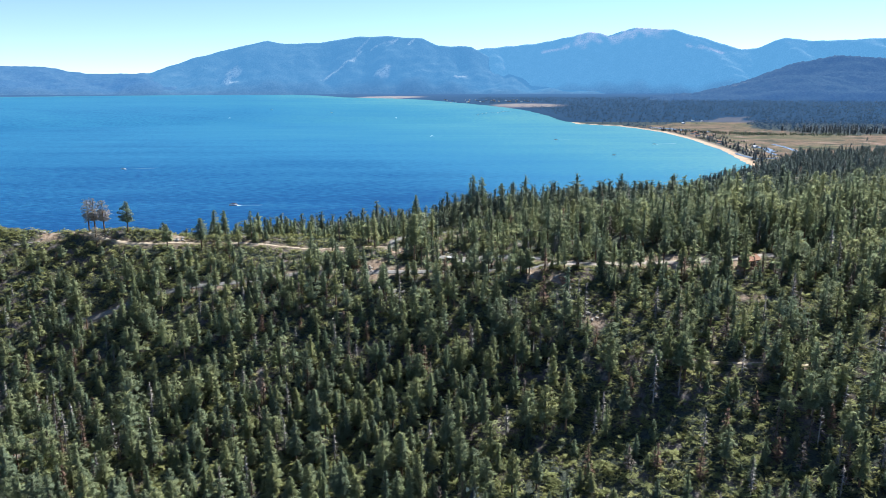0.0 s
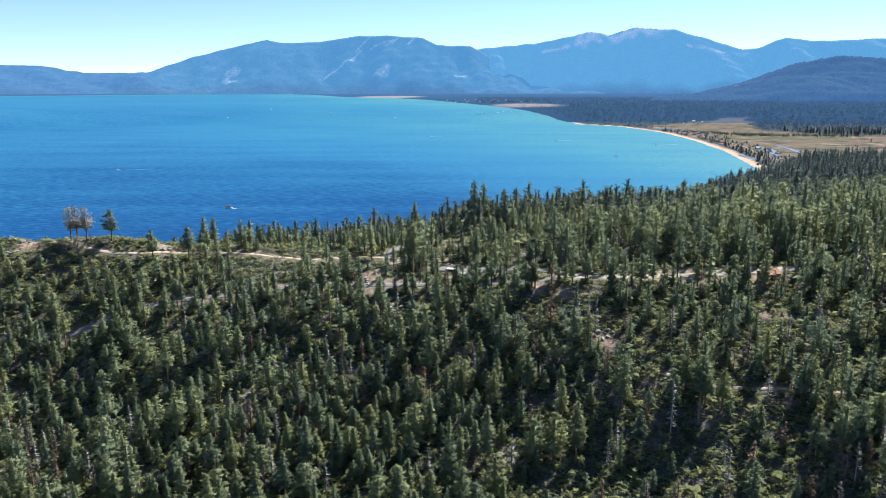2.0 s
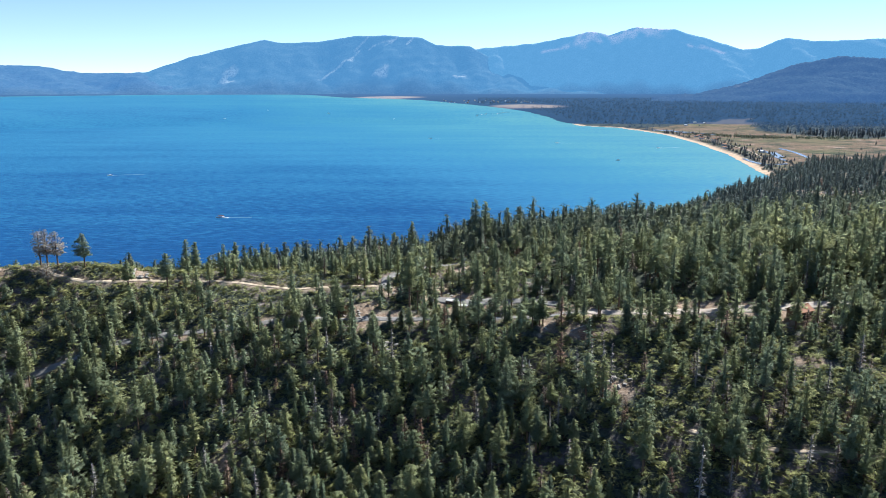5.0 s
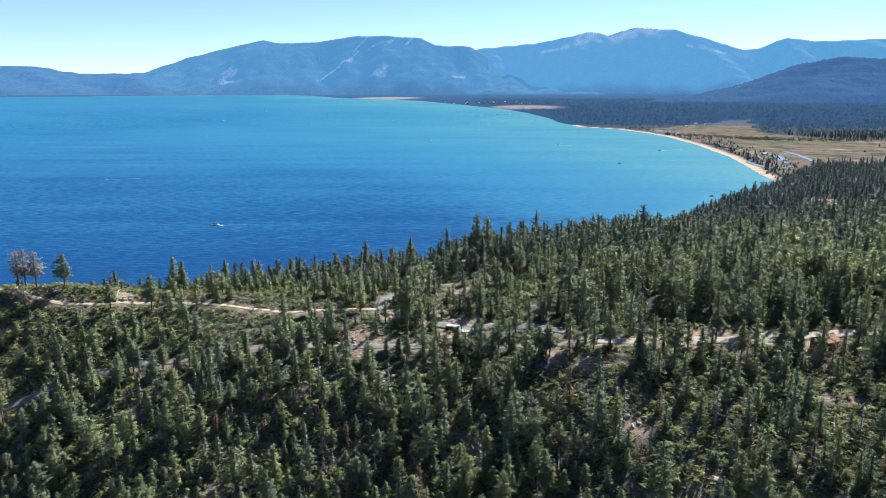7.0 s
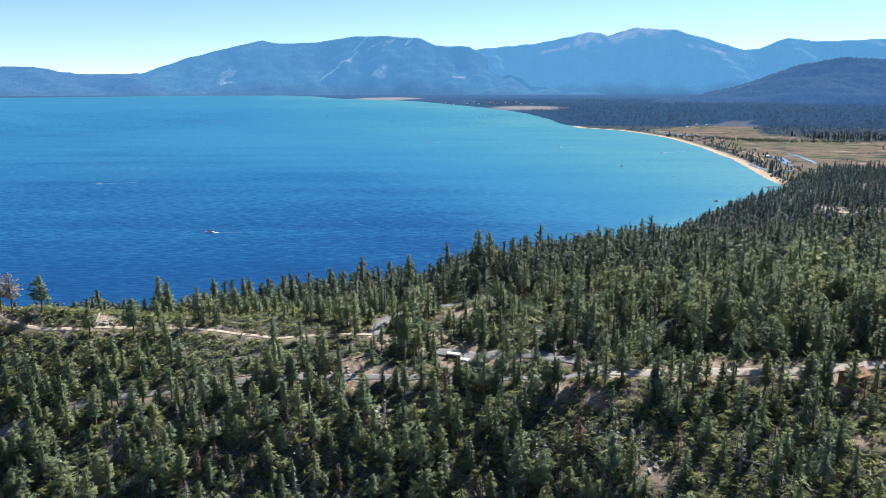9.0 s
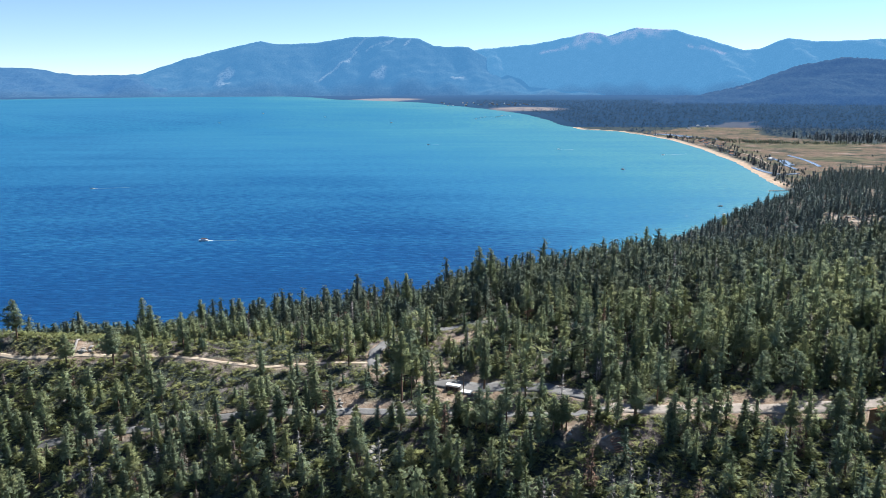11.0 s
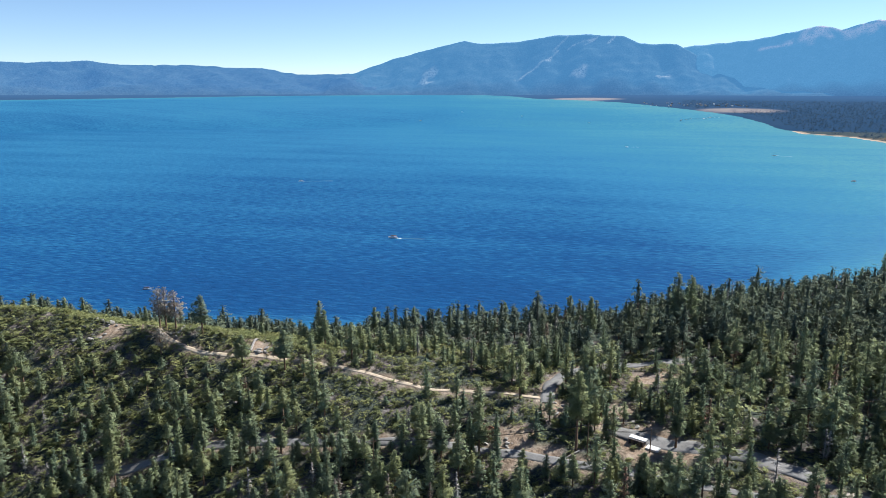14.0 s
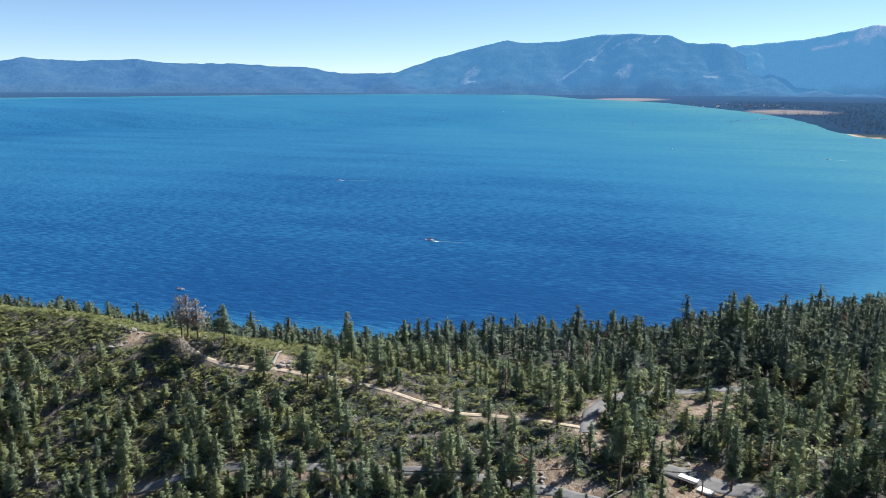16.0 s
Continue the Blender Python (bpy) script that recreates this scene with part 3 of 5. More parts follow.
# ---- trees ----
def tufted(rng, height, radius, base, limbs, tufts, leaves, shape, lift, size, lean=0.3, core=0.0):
    """A crown of needle tufts along uneven limbs: points, triangles and the way each point faces."""
    i = np.arange(limbs)
    f = ((i + rng.uniform(0, 1, limbs)) / limbs) ** 1.15
    a = i * 2.4 + rng.normal(size=limbs) * 0.6
    side = 1 + lean * np.sin(a + f * rng.uniform(1, 5) + rng.uniform(0, 6.28))
    reach = radius * np.array([shape(q) for q in f]) * side * rng.uniform(0.55, 1.12, limbs) + 0.15
    g = 0.3 + 0.7 * ((np.arange(tufts) + rng.uniform(0.1, 1.0, (limbs, tufts))) / tufts) ** 0.8
    turn = a[:, None] + rng.normal(size=(limbs, tufts)) * 0.22
    up = lift * (1 - f) + (lift + 0.55) * f
    mid = np.stack([np.cos(turn) * reach[:, None] * g, np.sin(turn) * reach[:, None] * g,
                    height * (base + (0.97 - base) * f)[:, None] + up[:, None] * reach[:, None] * g + rng.normal(size=g.shape) * 0.012 * height], -1)
    big = (size * (1 - 0.60 * f)[:, None] * rng.uniform(0.75, 1.25, g.shape))[..., None, None]
    off = rng.normal(size=(limbs, tufts, leaves, 3)) * (0.62, 0.62, 0.36) * big
    at = mid[:, :, None] + off
    edge = rng.normal(size=(limbs, tufts, leaves, 3, 3)) * (0.62, 0.62, 0.40)
    edge = edge - edge.mean(-2, keepdims=True)
    verts = at[..., None, :] + edge * big[..., None] * 1.4
    way = np.concatenate([at[..., :2] / (np.linalg.norm(at[..., :2], axis=-1, keepdims=True) + 0.3), np.full(at.shape[:-1] + (1,), 0.45)], -1)
    way = way * 0.9 + off / big * 0.42 + rng.normal(size=off.shape) * 0.08 + (0, 0, 0.12)
    way = np.broadcast_to((way / np.linalg.norm(way, axis=-1, keepdims=True))[..., None, :], verts.shape)
    verts, way = verts.reshape(-1, 3), way.reshape(-1, 3)
    tris = np.arange(len(verts)).reshape(-1, 3)
    tip, n = [], len(verts)
    for q, w in ((0.93, 0.04 * radius + 0.05), (0.78, 0.09 * radius + 0.05)):
        tip += [(w * math.cos(k), w * math.sin(k), height * q) for k in (0.2, 2.3, 4.4)]
    tip.append((0, 0, height * 0.98))
    cone = [(n, n + 1, n + 6), (n + 1, n + 2, n + 6), (n + 2, n, n + 6)] + [(n + 3 + p, n + 3 + (p + 1) % 3, n + (p + 1) % 3) for p in range(3)] + [(n + 3 + p, n + (p + 1) % 3, n + p) for p in range(3)]
    m = n + 7
    if core:
        for q in (0.03, 0.35, 0.9):
            r = radius * shape(q) * core
            tip += [(r * math.cos(k), r * math.sin(k), height * (base + (0.97 - base) * q)) for k in (0.3, 1.87, 3.44, 5.01)]
        for q in (0, 4):
            for k in range(4):
                j = (k + 1) % 4
                cone += [(m + q + k, m + q + j, m + q + 4 + j), (m + q + k, m + q + 4 + j, m + q + 4 + k)]
    tip = np.array(tip)
    return np.concatenate([verts, tip]), np.concatenate([tris, np.array(cone)]), np.concatenate([way, outward(tip, height)])


def outward(v, h, seed=3):
    """The way a crown faces at each of its points: out from the stem and up, a little ruffled."""
    r = np.hypot(v[:, 0], v[:, 1])[:, None] + 0.05
    out = np.c_[v[:, :2] / r * np.minimum(1, r / 0.8) * 0.85, 0.45 + 0.4 * (v[:, 2] / h) ** 2]
    out = out + np.random.RandomState(seed).normal(size=out.shape) * 0.3
    return out / np.linalg.norm(out, axis=1)[:, None]


def twigs(rng, height, radius, base, count):
    """Bare broken branches of a dead tree."""
    out = []
    for _ in range(count):
        f = rng.uniform(0, 1)
        z, a, ln = height * (base + (0.97 - base) * f), rng.uniform(0, 6.28), radius * (1.05 - 0.85 * f) * rng.uniform(0.5, 1.1) + 0.15
        out.append(rod((0, 0, z), (ln * math.cos(a), ln * math.sin(a), z - ln * rng.uniform(-0.1, 0.4)), 0.085, 0.03, 3))
    v, f = joined(out)
    return v, f, outward(v, height)


def stem(rng, height, r0, sides=6, limbs=0, radius=2.0, base=0.2):
    """A slightly crooked trunk, with a few bare limbs."""
    bend = rng.uniform(-0.02, 0.02, 2) * height
    knots = [(0, 0, -1.2), (bend[0] * 0.4, bend[1] * 0.4, height * 0.35), (bend[0] * 0.3, bend[1] * 0.3, height * 0.7), (0, 0, height * 0.97)]
    radii = [r0 * 1.15, r0 * 0.8, r0 * 0.45, 0.04]
    bits = [rod(a, b, p, q, sides) for a, b, p, q in zip(knots[:-1], knots[1:], radii[:-1], radii[1:])]
    for _ in range(limbs):
        f, a = rng.uniform(0, 0.75), rng.uniform(0, 6.28)
        z, ln = height * (base * 0.8 + (0.9 - base) * f), radius * rng.uniform(0.5, 0.85) * (1 - 0.4 * f)
        bits.append(rod((0, 0, z), (ln * math.cos(a), ln * math.sin(a), z + ln * rng.uniform(-0.15, 0.35)), 0.07, 0.025, 3))
    return joined(bits)


def both_of(a, b):
    """Two crowns in one: points, triangles and ways."""
    v, f = joined([a[:2], b[:2]])
    return v, f, np.concatenate([a[2], b[2]])


def fir_shape(f):
    return (1 - f) ** 0.75 * min(1.0, 0.65 + f * 1.6) + 0.03


def pine_shape(f):
    return min(1.0, 0.5 + 1.5 * f) * (1 - f) ** 0.72 + 0.05


def broad_shape(f):
    return min(1.0, 0.55 + 1.4 * f) * (1 - f ** 2.2) ** 0.6 + 0.04


def young_shape(f):
    return min(1.0, 0.7 + f * 1.5) * (1 - f) ** 0.62 + 0.05


KINDS = {}


def make_kinds():
    """A few shapes of every kind: trunk, crown and height. Those named lite stand farther off."""
    rng = np.random.RandomState(5)

    def add(kind, trunk, top, h):
        KINDS.setdefault(kind, []).append((trunk, top, h))

    for n in range(12):
        h, r, d = 12.0, rng.uniform(1.15, 1.95), rng.uniform(-0.5, -0.15)
        shape = young_shape if n % 3 == 0 else fir_shape
        add("fir", stem(rng, h, 0.2, 4), tufted(rng, h, r, 0.04, 74, 2, 5, shape, d, 0.52, 0.2, 0.42), h)
        add("lite_fir", rod((0, 0, -1), (0, 0, h * 0.9), 0.22, 0.06, 4), tufted(rng, h, r * 1.05, 0.04, 38, 2, 3, shape, d, 0.78, 0.2, 0.45), h)
    for n in range(12):
        h, r, low, d = 16.0, rng.uniform(1.9, 3.2), rng.uniform(0.10, 0.45), rng.uniform(-0.15, 0.2)
        add("pine", stem(rng, h, 0.3, 5, 9, r, low), tufted(rng, h, r, low, 52, 3, 6, pine_shape, d, 0.76, 0.3, 0.25), h)
        add("lite_pine", rod((0, 0, -1), (0, 0, h * 0.92), 0.32, 0.07, 4), tufted(rng, h, r * 1.03, low, 36, 2, 4, pine_shape, d, 0.92, 0.3, 0.33), h)
    for n in range(6):
        h, r, low = 15.0, rng.uniform(3.3, 4.4), rng.uniform(0.16, 0.3)
        add("broad", stem(rng, h, 0.36, 6, 12, r, low), tufted(rng, h, r, low, 56, 3, 6, broad_shape, rng.uniform(-0.05, 0.2), 0.86, 0.35, 0.2), h)
        add("lite_broad", rod((0, 0, -1), (0, 0, h * 0.92), 0.36, 0.08, 4), tufted(rng, h, r, low, 40, 2, 4, broad_shape, 0.05, 1.15, 0.35, 0.3), h)
    for n in range(4):
        add("thin", stem(rng, 18.0, 0.33, 6, 14, 3.6, 0.3), tufted(rng, 18.0, 4.3, 0.36, 54, 4, 5, pine_shape, 0.05, 0.85, 0.35, 0.1), 18.0)
    for n in range(3):
        add("gaunt", stem(rng, 19.0, 0.36, 6, 22, 4.2, 0.3), tufted(rng, 19.0, 3.7, 0.34, 50, 4, 5, broad_shape, 0.16, 0.70, 0.4), 19.0)
    for n in range(4):
        add("red", stem(rng, 12.0, 0.2, 4), tufted(rng, 12.0, 1.9, 0.10, 46, 2, 4, fir_shape, -0.3, 0.5, 0.3), 12.0)
    for n in range(4):
        add("faded", stem(rng, 12.0, 0.2, 4), both_of(tufted(rng, 12.0, 1.8, 0.10, 30, 2, 4, fir_shape, -0.25, 0.42, 0.3), twigs(rng, 12.0, 1.9, 0.1, 20)), 12.0)
    for n in range(5):
        add("snag", stem(rng, 13.0, 0.2, 4), both_of(twigs(rng, 13.0, 2.0, 0.12, 46), tufted(rng, 13.0, 1.3, 0.15, 22, 2, 2, fir_shape, -0.2, 0.3, 0.3)), 13.0)
    for n in range(10):
        h = 15.0
        add("low", rod((0, 0, -1), (0, 0, h * 0.9), 0.3, 0.06, 3), tufted(rng, h, rng.uniform(2.9, 4.4), rng.uniform(0.06, 0.24), 21, 2, 3, pine_shape if n % 3 else fir_shape, rng.uniform(-0.4, 0.1), 1.4, 0.3, 0.42), h)
    for n in range(8):
        h = 16.0
        add("tiny", rod((0, 0, -1), (0, 0, h * 0.8), 0.3, 0.1, 3), tufted(rng, h, rng.uniform(3.0, 4.6), 0.06, 15, 2, 2, pine_shape if n % 2 else fir_shape, -0.3, 1.85, 0.3, 0.5), h)


NEEDLES = {"fir": FIR_NEEDLES, "pine": PINE_NEEDLES, "thin": PINE_NEEDLES, "broad": PINE_NEEDLES, "red": DEAD_NEEDLES, "snag": GREY_TWIGS, "low": LOW_NEEDLES, "tiny": SHORE_NEEDLES, "gaunt": GAUNT_NEEDLES, "faded": FADED_NEEDLES}
LABELS = {"fir": "slender dark green fir standing on the brushy slope", "pine": "tall olive green pine with a bare lower trunk",
          "broad": "large old pine with a broad rounded crown", "thin": "lone pine with a thin open crown on the ridge", "gaunt": "old ridge pine with a thin greyish brown crown", "red": "dying conifer with rust brown needles", "snag": "dead grey conifer with bare broken branches", "faded": "dying conifer with faded pinkish grey needles"}
NAMES = {"fir": "fir_tree", "pine": "pine_tree", "thin": "pine_tree", "broad": "pine_tree", "gaunt": "pine_tree", "red": "dying_conifer", "faded": "dying_conifer", "snag": "dead_tree"}
MESHES = {}


def plant(kind, n, x, y, z, height):
    """One tree as a thing of its own: its trunk and its crown."""
    key = (kind, n)
    if key not in MESHES:
        (tv, tf), (cv, cf, co), h = KINDS[kind][n]
        MESHES[key] = (mesh_of(NAMES[kind] + "_trunk", tv / h, tf, DEAD_WOOD if kind == "snag" else BARK), mesh_of(NAMES[kind] + "_crown", cv / h, cf, NEEDLES[kind], out=co))
    trunk, top = MESHES[key]
    tree = new(NAMES[kind])
    tree.empty_display_size = 0.1
    wide = 0.5 * height + 0.5 * KINDS[kind][n][2]
    tree.matrix_basis = pose(x, y, z) @ Matrix.Diagonal((wide, wide, height, 1))
    part("trunk", trunk, tree)
    tagged(part("bare_crown" if kind == "snag" else "crown", top, tree), kind="stuff" if kind == "snag" else "")
    return tagged(tree, LABELS[kind], "tree", NAMES[kind].replace("_", " ") + "s on the hillside")


def grove(name, rows, label, leaves=None):
    """Many trees in one: trunks and crowns by kind. Rows: kind, shape, x, y, z, height, turn, tint; true places."""
    root = new(name)
    tagged(root, label, "forest", kind="stuff")
    bags = {}
    for kind, n, x, y, z, height, turn, tint in rows:
        bags.setdefault((kind, n), []).append((x, y, z, height, turn, tint))
    out = {}
    for (kind, n), some in bags.items():
        a = np.array(some)
        (tv, tf), (cv, cf, co), h = KINDS.get("lite_" + kind, KINDS[kind])[n]
        for what, v, f, o in (("trunks", tv, tf, tv), (kind, cv, cf, co))[kind == "far":]:
            c, s, up = np.cos(a[:, 4])[:, None], np.sin(a[:, 4])[:, None], a[:, 3:4] / h
            wide = 0.5 + 0.5 * up
            px = (v[:, 0] * c - v[:, 1] * s) * wide + a[:, 0:1]
            py = (v[:, 0] * s + v[:, 1] * c) * wide + a[:, 1:2]
            pz = v[:, 2] * up + a[:, 2:3]
            verts = drawn_in(np.stack([px, py, pz], -1)).reshape(-1, 3)
            faces = (f[None] + (np.arange(len(a)) * len(v))[:, None, None]).reshape(-1, 3)
            way = np.stack([o[:, 0] * c - o[:, 1] * s, o[:, 0] * s + o[:, 1] * c, o[:, 2] + 0 * px], -1).reshape(-1, 3)
            out.setdefault(what, []).append((verts, faces, np.repeat(a[:, 5], len(v)), way))
    for what, some in out.items():
        verts, faces = joined([(q[0], q[1]) for q in some])
        tint, way = np.concatenate([q[2] for q in some]), np.concatenate([q[3] for q in some])
        mat = BARK if what == "trunks" else leaves or NEEDLES[what]
        tagged(part("trunks" if what == "trunks" else "crowns", mesh_of(name + "_" + what, verts, faces, mat, tint=tint, out=way, haze_glow=haze_strength(verts)), root), kind="stuff")
    return root


make_kinds()
# Trees that stand out: kind, place and the height of the top above the lake.
LANDMARKS = [("gaunt", -161.2, 317.6, 67), ("gaunt", -158.2, 317.1, 67.7), ("gaunt", -153.8, 316.5, 67), ("thin", -142.6, 315.6, 66.3), ("thin", -121.2, 305.3, 57.8), ("thin", -106.5, 306.5, 60.5), ("gaunt", -153, 306.4, 56.6), ("pine", -13, 365, 62),
             ("pine", 22, 375, 70), ("pine", 17, 370, 72), ("pine", 33, 381, 66), ("pine", 164, 632, 29), ("pine", 235, 658, 34), ("pine", 113, 501, 48), ("pine", -53, 410, 43), ("pine", -25, 419, 46),
             ("pine", -93, 353, 55), ("pine", -103, 330, 60), ("pine", -83, 371, 50), ("pine", -114, 349, 57), ("pine", -44, 320, 58), ("pine", -11, 284, 66), ("pine", 14, 290, 62), ("pine", 86, 264, 66)]
SLOPE_TREES = [("pine", 53, 263, 59), ("pine", 109, 278, 56), ("pine", 36, 290, 55), ("fir", -12, 303, 58), ("fir", 15, 333, 54), ("fir", -64, 277, 49), ("fir", -123, 272, 47), ("fir", -46, 278, 50),
               ("pine", -45, 221, 31), ("thin", -79, 224, 28), ("pine", 2, 188, 27), ("pine", -15, 202, 26), ("pine", 23, 217, 24), ("snag", 63, 194, 41), ("pine", 76, 173, 28), ("pine", 100, 169, 40),
               ("snag", 47, 231, 53), ("snag", 50, 233, 51), ("snag", 48, 193, 29), ("red", 40, 174, 22), ("red", -39, 222, 19), ("pine", 92, 294, 65), ("pine", 102, 359, 63), ("pine", 138, 336, 66), ("pine", 167, 338, 70), ("pine", 111, 249, 63), ("fir", 118, 250, 59), ("pine", 106, 252, 62), ("pine", 60, 254, 60), ("thin", 70, 254, 61), ("pine", 89, 252, 61), ("pine", 40, 262, 60), ("thin", 97, 268, 66), ("pine", 78, 254, 58), ("thin", 101, 252, 61), ("pine", 30, 258, 57), ("fir", 64, 255, 55), ("fir", 95, 252, 56), ("pine", 52, 261, 61), ("pine", -36, 280, 56), ("fir", -32, 283, 53), ("fir", -39, 282, 52)]


def forest():
    rng = np.random.RandomState(11)
    places = []
    for step, y0, y1 in ((10, -70, 158), (4.3, 100, 158), (3.7, 158, 335), (4.9, 335, 520), (7.0, 520, 700), (7.8, 700, 1150)):
        gx, gy = np.meshgrid(np.arange(-360, 640, step), np.arange(y0, y1, step))
        places.append(np.stack([gx, gy], -1).reshape(-1, 2) + rng.uniform(-0.48, 0.48, (gx.size, 2)) * step)
    on_flank = [(q[:, 0] > 45) & (q[:, 0] < 165) & (q[:, 1] > 100) for q in places[:2]]
    places[0], places[1] = places[0][~on_flank[0]], places[1][on_flank[1]]
    x, y = np.concatenate(places).T
    below = (y < 158) & (np.abs(x) < 170)
    seen = below | ((y > 158) & (x < 0.74 * y + 15) & ((x > -0.68 * y - 12) | (x > -1.42 * (y - 128) - 10)))
    d = shore_distance(x, y)
    dense = 0.64 + 0.13 * (y < 262) * (1 - np.clip((x + 20) / 40, 0, 1)) + 0.12 * ((y > 335) & (y < 520) & (x < 120)) + (0.25 + 0.2 * (y > 335)) * wavy(x, y, 55, 41) + 0.25 * np.clip((x - 0) / 120, 0, 1) * np.clip((y - 280) / 40, 0, 1) + 0.2 * np.clip((y - 540) / 60, 0, 1)
    brushy = np.clip((-20 - x) / 30, 0, 1) * np.clip((y - 286) / 10, 0, 1) * np.clip((322 - y) / 8, 0, 1)
    dense = dense - 0.30 * np.clip((x - 25) / 25, 0, 1) * np.clip((264 - y) / 12, 0, 1) * np.clip((108 - x) / 30, 0, 1) - 0.25 * np.exp(-(((x - 28) / 25) ** 2 + ((y - 180) / 30) ** 2))
    dense = dense - 0.09 * np.clip((-25 - x) / 40, 0, 1) * np.clip((y - 235) / 30, 0, 1) * (y < 335) - 0.3 * brushy - 1.5 * openness(x, y) - 0.30 * np.exp(-(((x - 25) / 55) ** 2 + ((y - 274) / 15) ** 2)) + 0.25 * np.clip((x - 60) / 40, 0, 1) * np.clip((y - 280) / 15, 0, 1) * (y < 345)
    dense = dense - 0.6 * scarp(x, y) - 0.75 * np.clip((-104 - x) / 12, 0, 1) * np.clip((y - 303) / 4, 0, 1) * np.clip((348 - y) / 10, 0, 1)
    keep = (rng.uniform(size=x.shape) < dense) & (d > 6) & seen & (meadow_share(x, y) < 0.3)
    x, y, d = x[keep], y[keep], d[keep]
    z = land(x, y)
    edge = np.where(y > 560, np.clip(d / 36, 0.3, 1), 1.0)
    rows = [(k, rng.randint(len(KINDS[k])), px, py, float(land(px, py)), top - float(land(px, py)), rng.uniform(0, 6.28), rng.uniform()) for k, px, py, top in LANDMARKS + SLOPE_TREES]
    for k in np.arange(0, 9.7, 0.16):
        px, py = (np.interp(k, range(len(LOWER_ROAD)), [q[i] for q in LOWER_ROAD]) for i in (0, 1))
        if rng.uniform() < 0.75:
            px, py, kind = px + rng.uniform(-2, 2), py - rng.uniform(3, 8), "pine" if rng.uniform() < 0.5 else "fir"
            rows.append((kind, rng.randint(len(KINDS[kind])), px, py, float(land(px, py)), rng.uniform(5.5, 10.5), 0.0, rng.uniform()))
    marks = len(rows)
    for px, py, pz, rim in zip(x, y, z, edge):
        u = rng.uniform()
        if 28 < px < 118 and 160 < py < 246 and u < 0.5:
            u = u * 0.55
        kind = "snag" if u < (0.048 if py < 262 else 0.022) else "red" if u < (0.072 if py < 262 else 0.034) else "faded" if u < (0.125 if py < 262 else 0.052) else "broad" if u > 0.958 and py > 158 else "pine" if u < 0.47 else "fir"
        if py > 345 and u > 0.05:
            kind = "low" if py < 520 else "tiny"
        if py < 158 and not (45 < px < 165 and py > 100):
            kind = "tiny"
        h = {"snag": rng.uniform(8, 14), "red": rng.uniform(7, 13), "faded": rng.uniform(6, 12), "pine": rng.uniform(6, 15.5) if rng.uniform() < 0.88 else rng.uniform(15.5, 20), "broad": rng.uniform(11, 17), "fir": 2.6 + 9.6 * rng.uniform() ** 1.35, "low": (4.5 + 12 * rng.uniform() ** 1.3) * (1.4 if rng.uniform() < 0.07 else 1.0), "tiny": 6 + 11 * rng.uniform() ** 1.2}[kind]
        rows.append((kind, rng.randint(len(KINDS[kind])), px, py, pz, h * rim * (0.9 + 0.04 * (px > 20)) * (1.42 if py > 262 and px > 110 and py < 345 else 1.22 if py > 290 and 45 < px < 240 and py < 500 else 1.12 if py > 338 and 0 < px < 170 and py < 500 else 0.96 if py > 338 and px <= 0 else 0.72 if py > 640 and px < 420 else 1.0) * (0.85 if px < -30 and 225 < py < 300 else 1.0) * (0.62 if px < -95 and py > 294 else 0.66 if px < -25 and py > 316 and py < 350 else 1.0), rng.uniform(0, 6.28), rng.uniform()))
    near = sorted(range(len(rows)), key=lambda i: -1 if i < marks else math.hypot(rows[i][2] - 0, rows[i][3] - 120))
    count, rest = {}, []
    for i in near:
        kind = rows[i][0]
        sort = NAMES.get(kind, kind)
        count[sort] = count.get(sort, 0) + 1
        if kind not in ("low", "tiny") and count[sort] <= 296:
            plant(*rows[i][:6])
        else:
            rest.append(rows[i])
    grove("forest", rest, "dense conifer forest covering the hillside down to the lake")
    return rows


ROWS = forest()


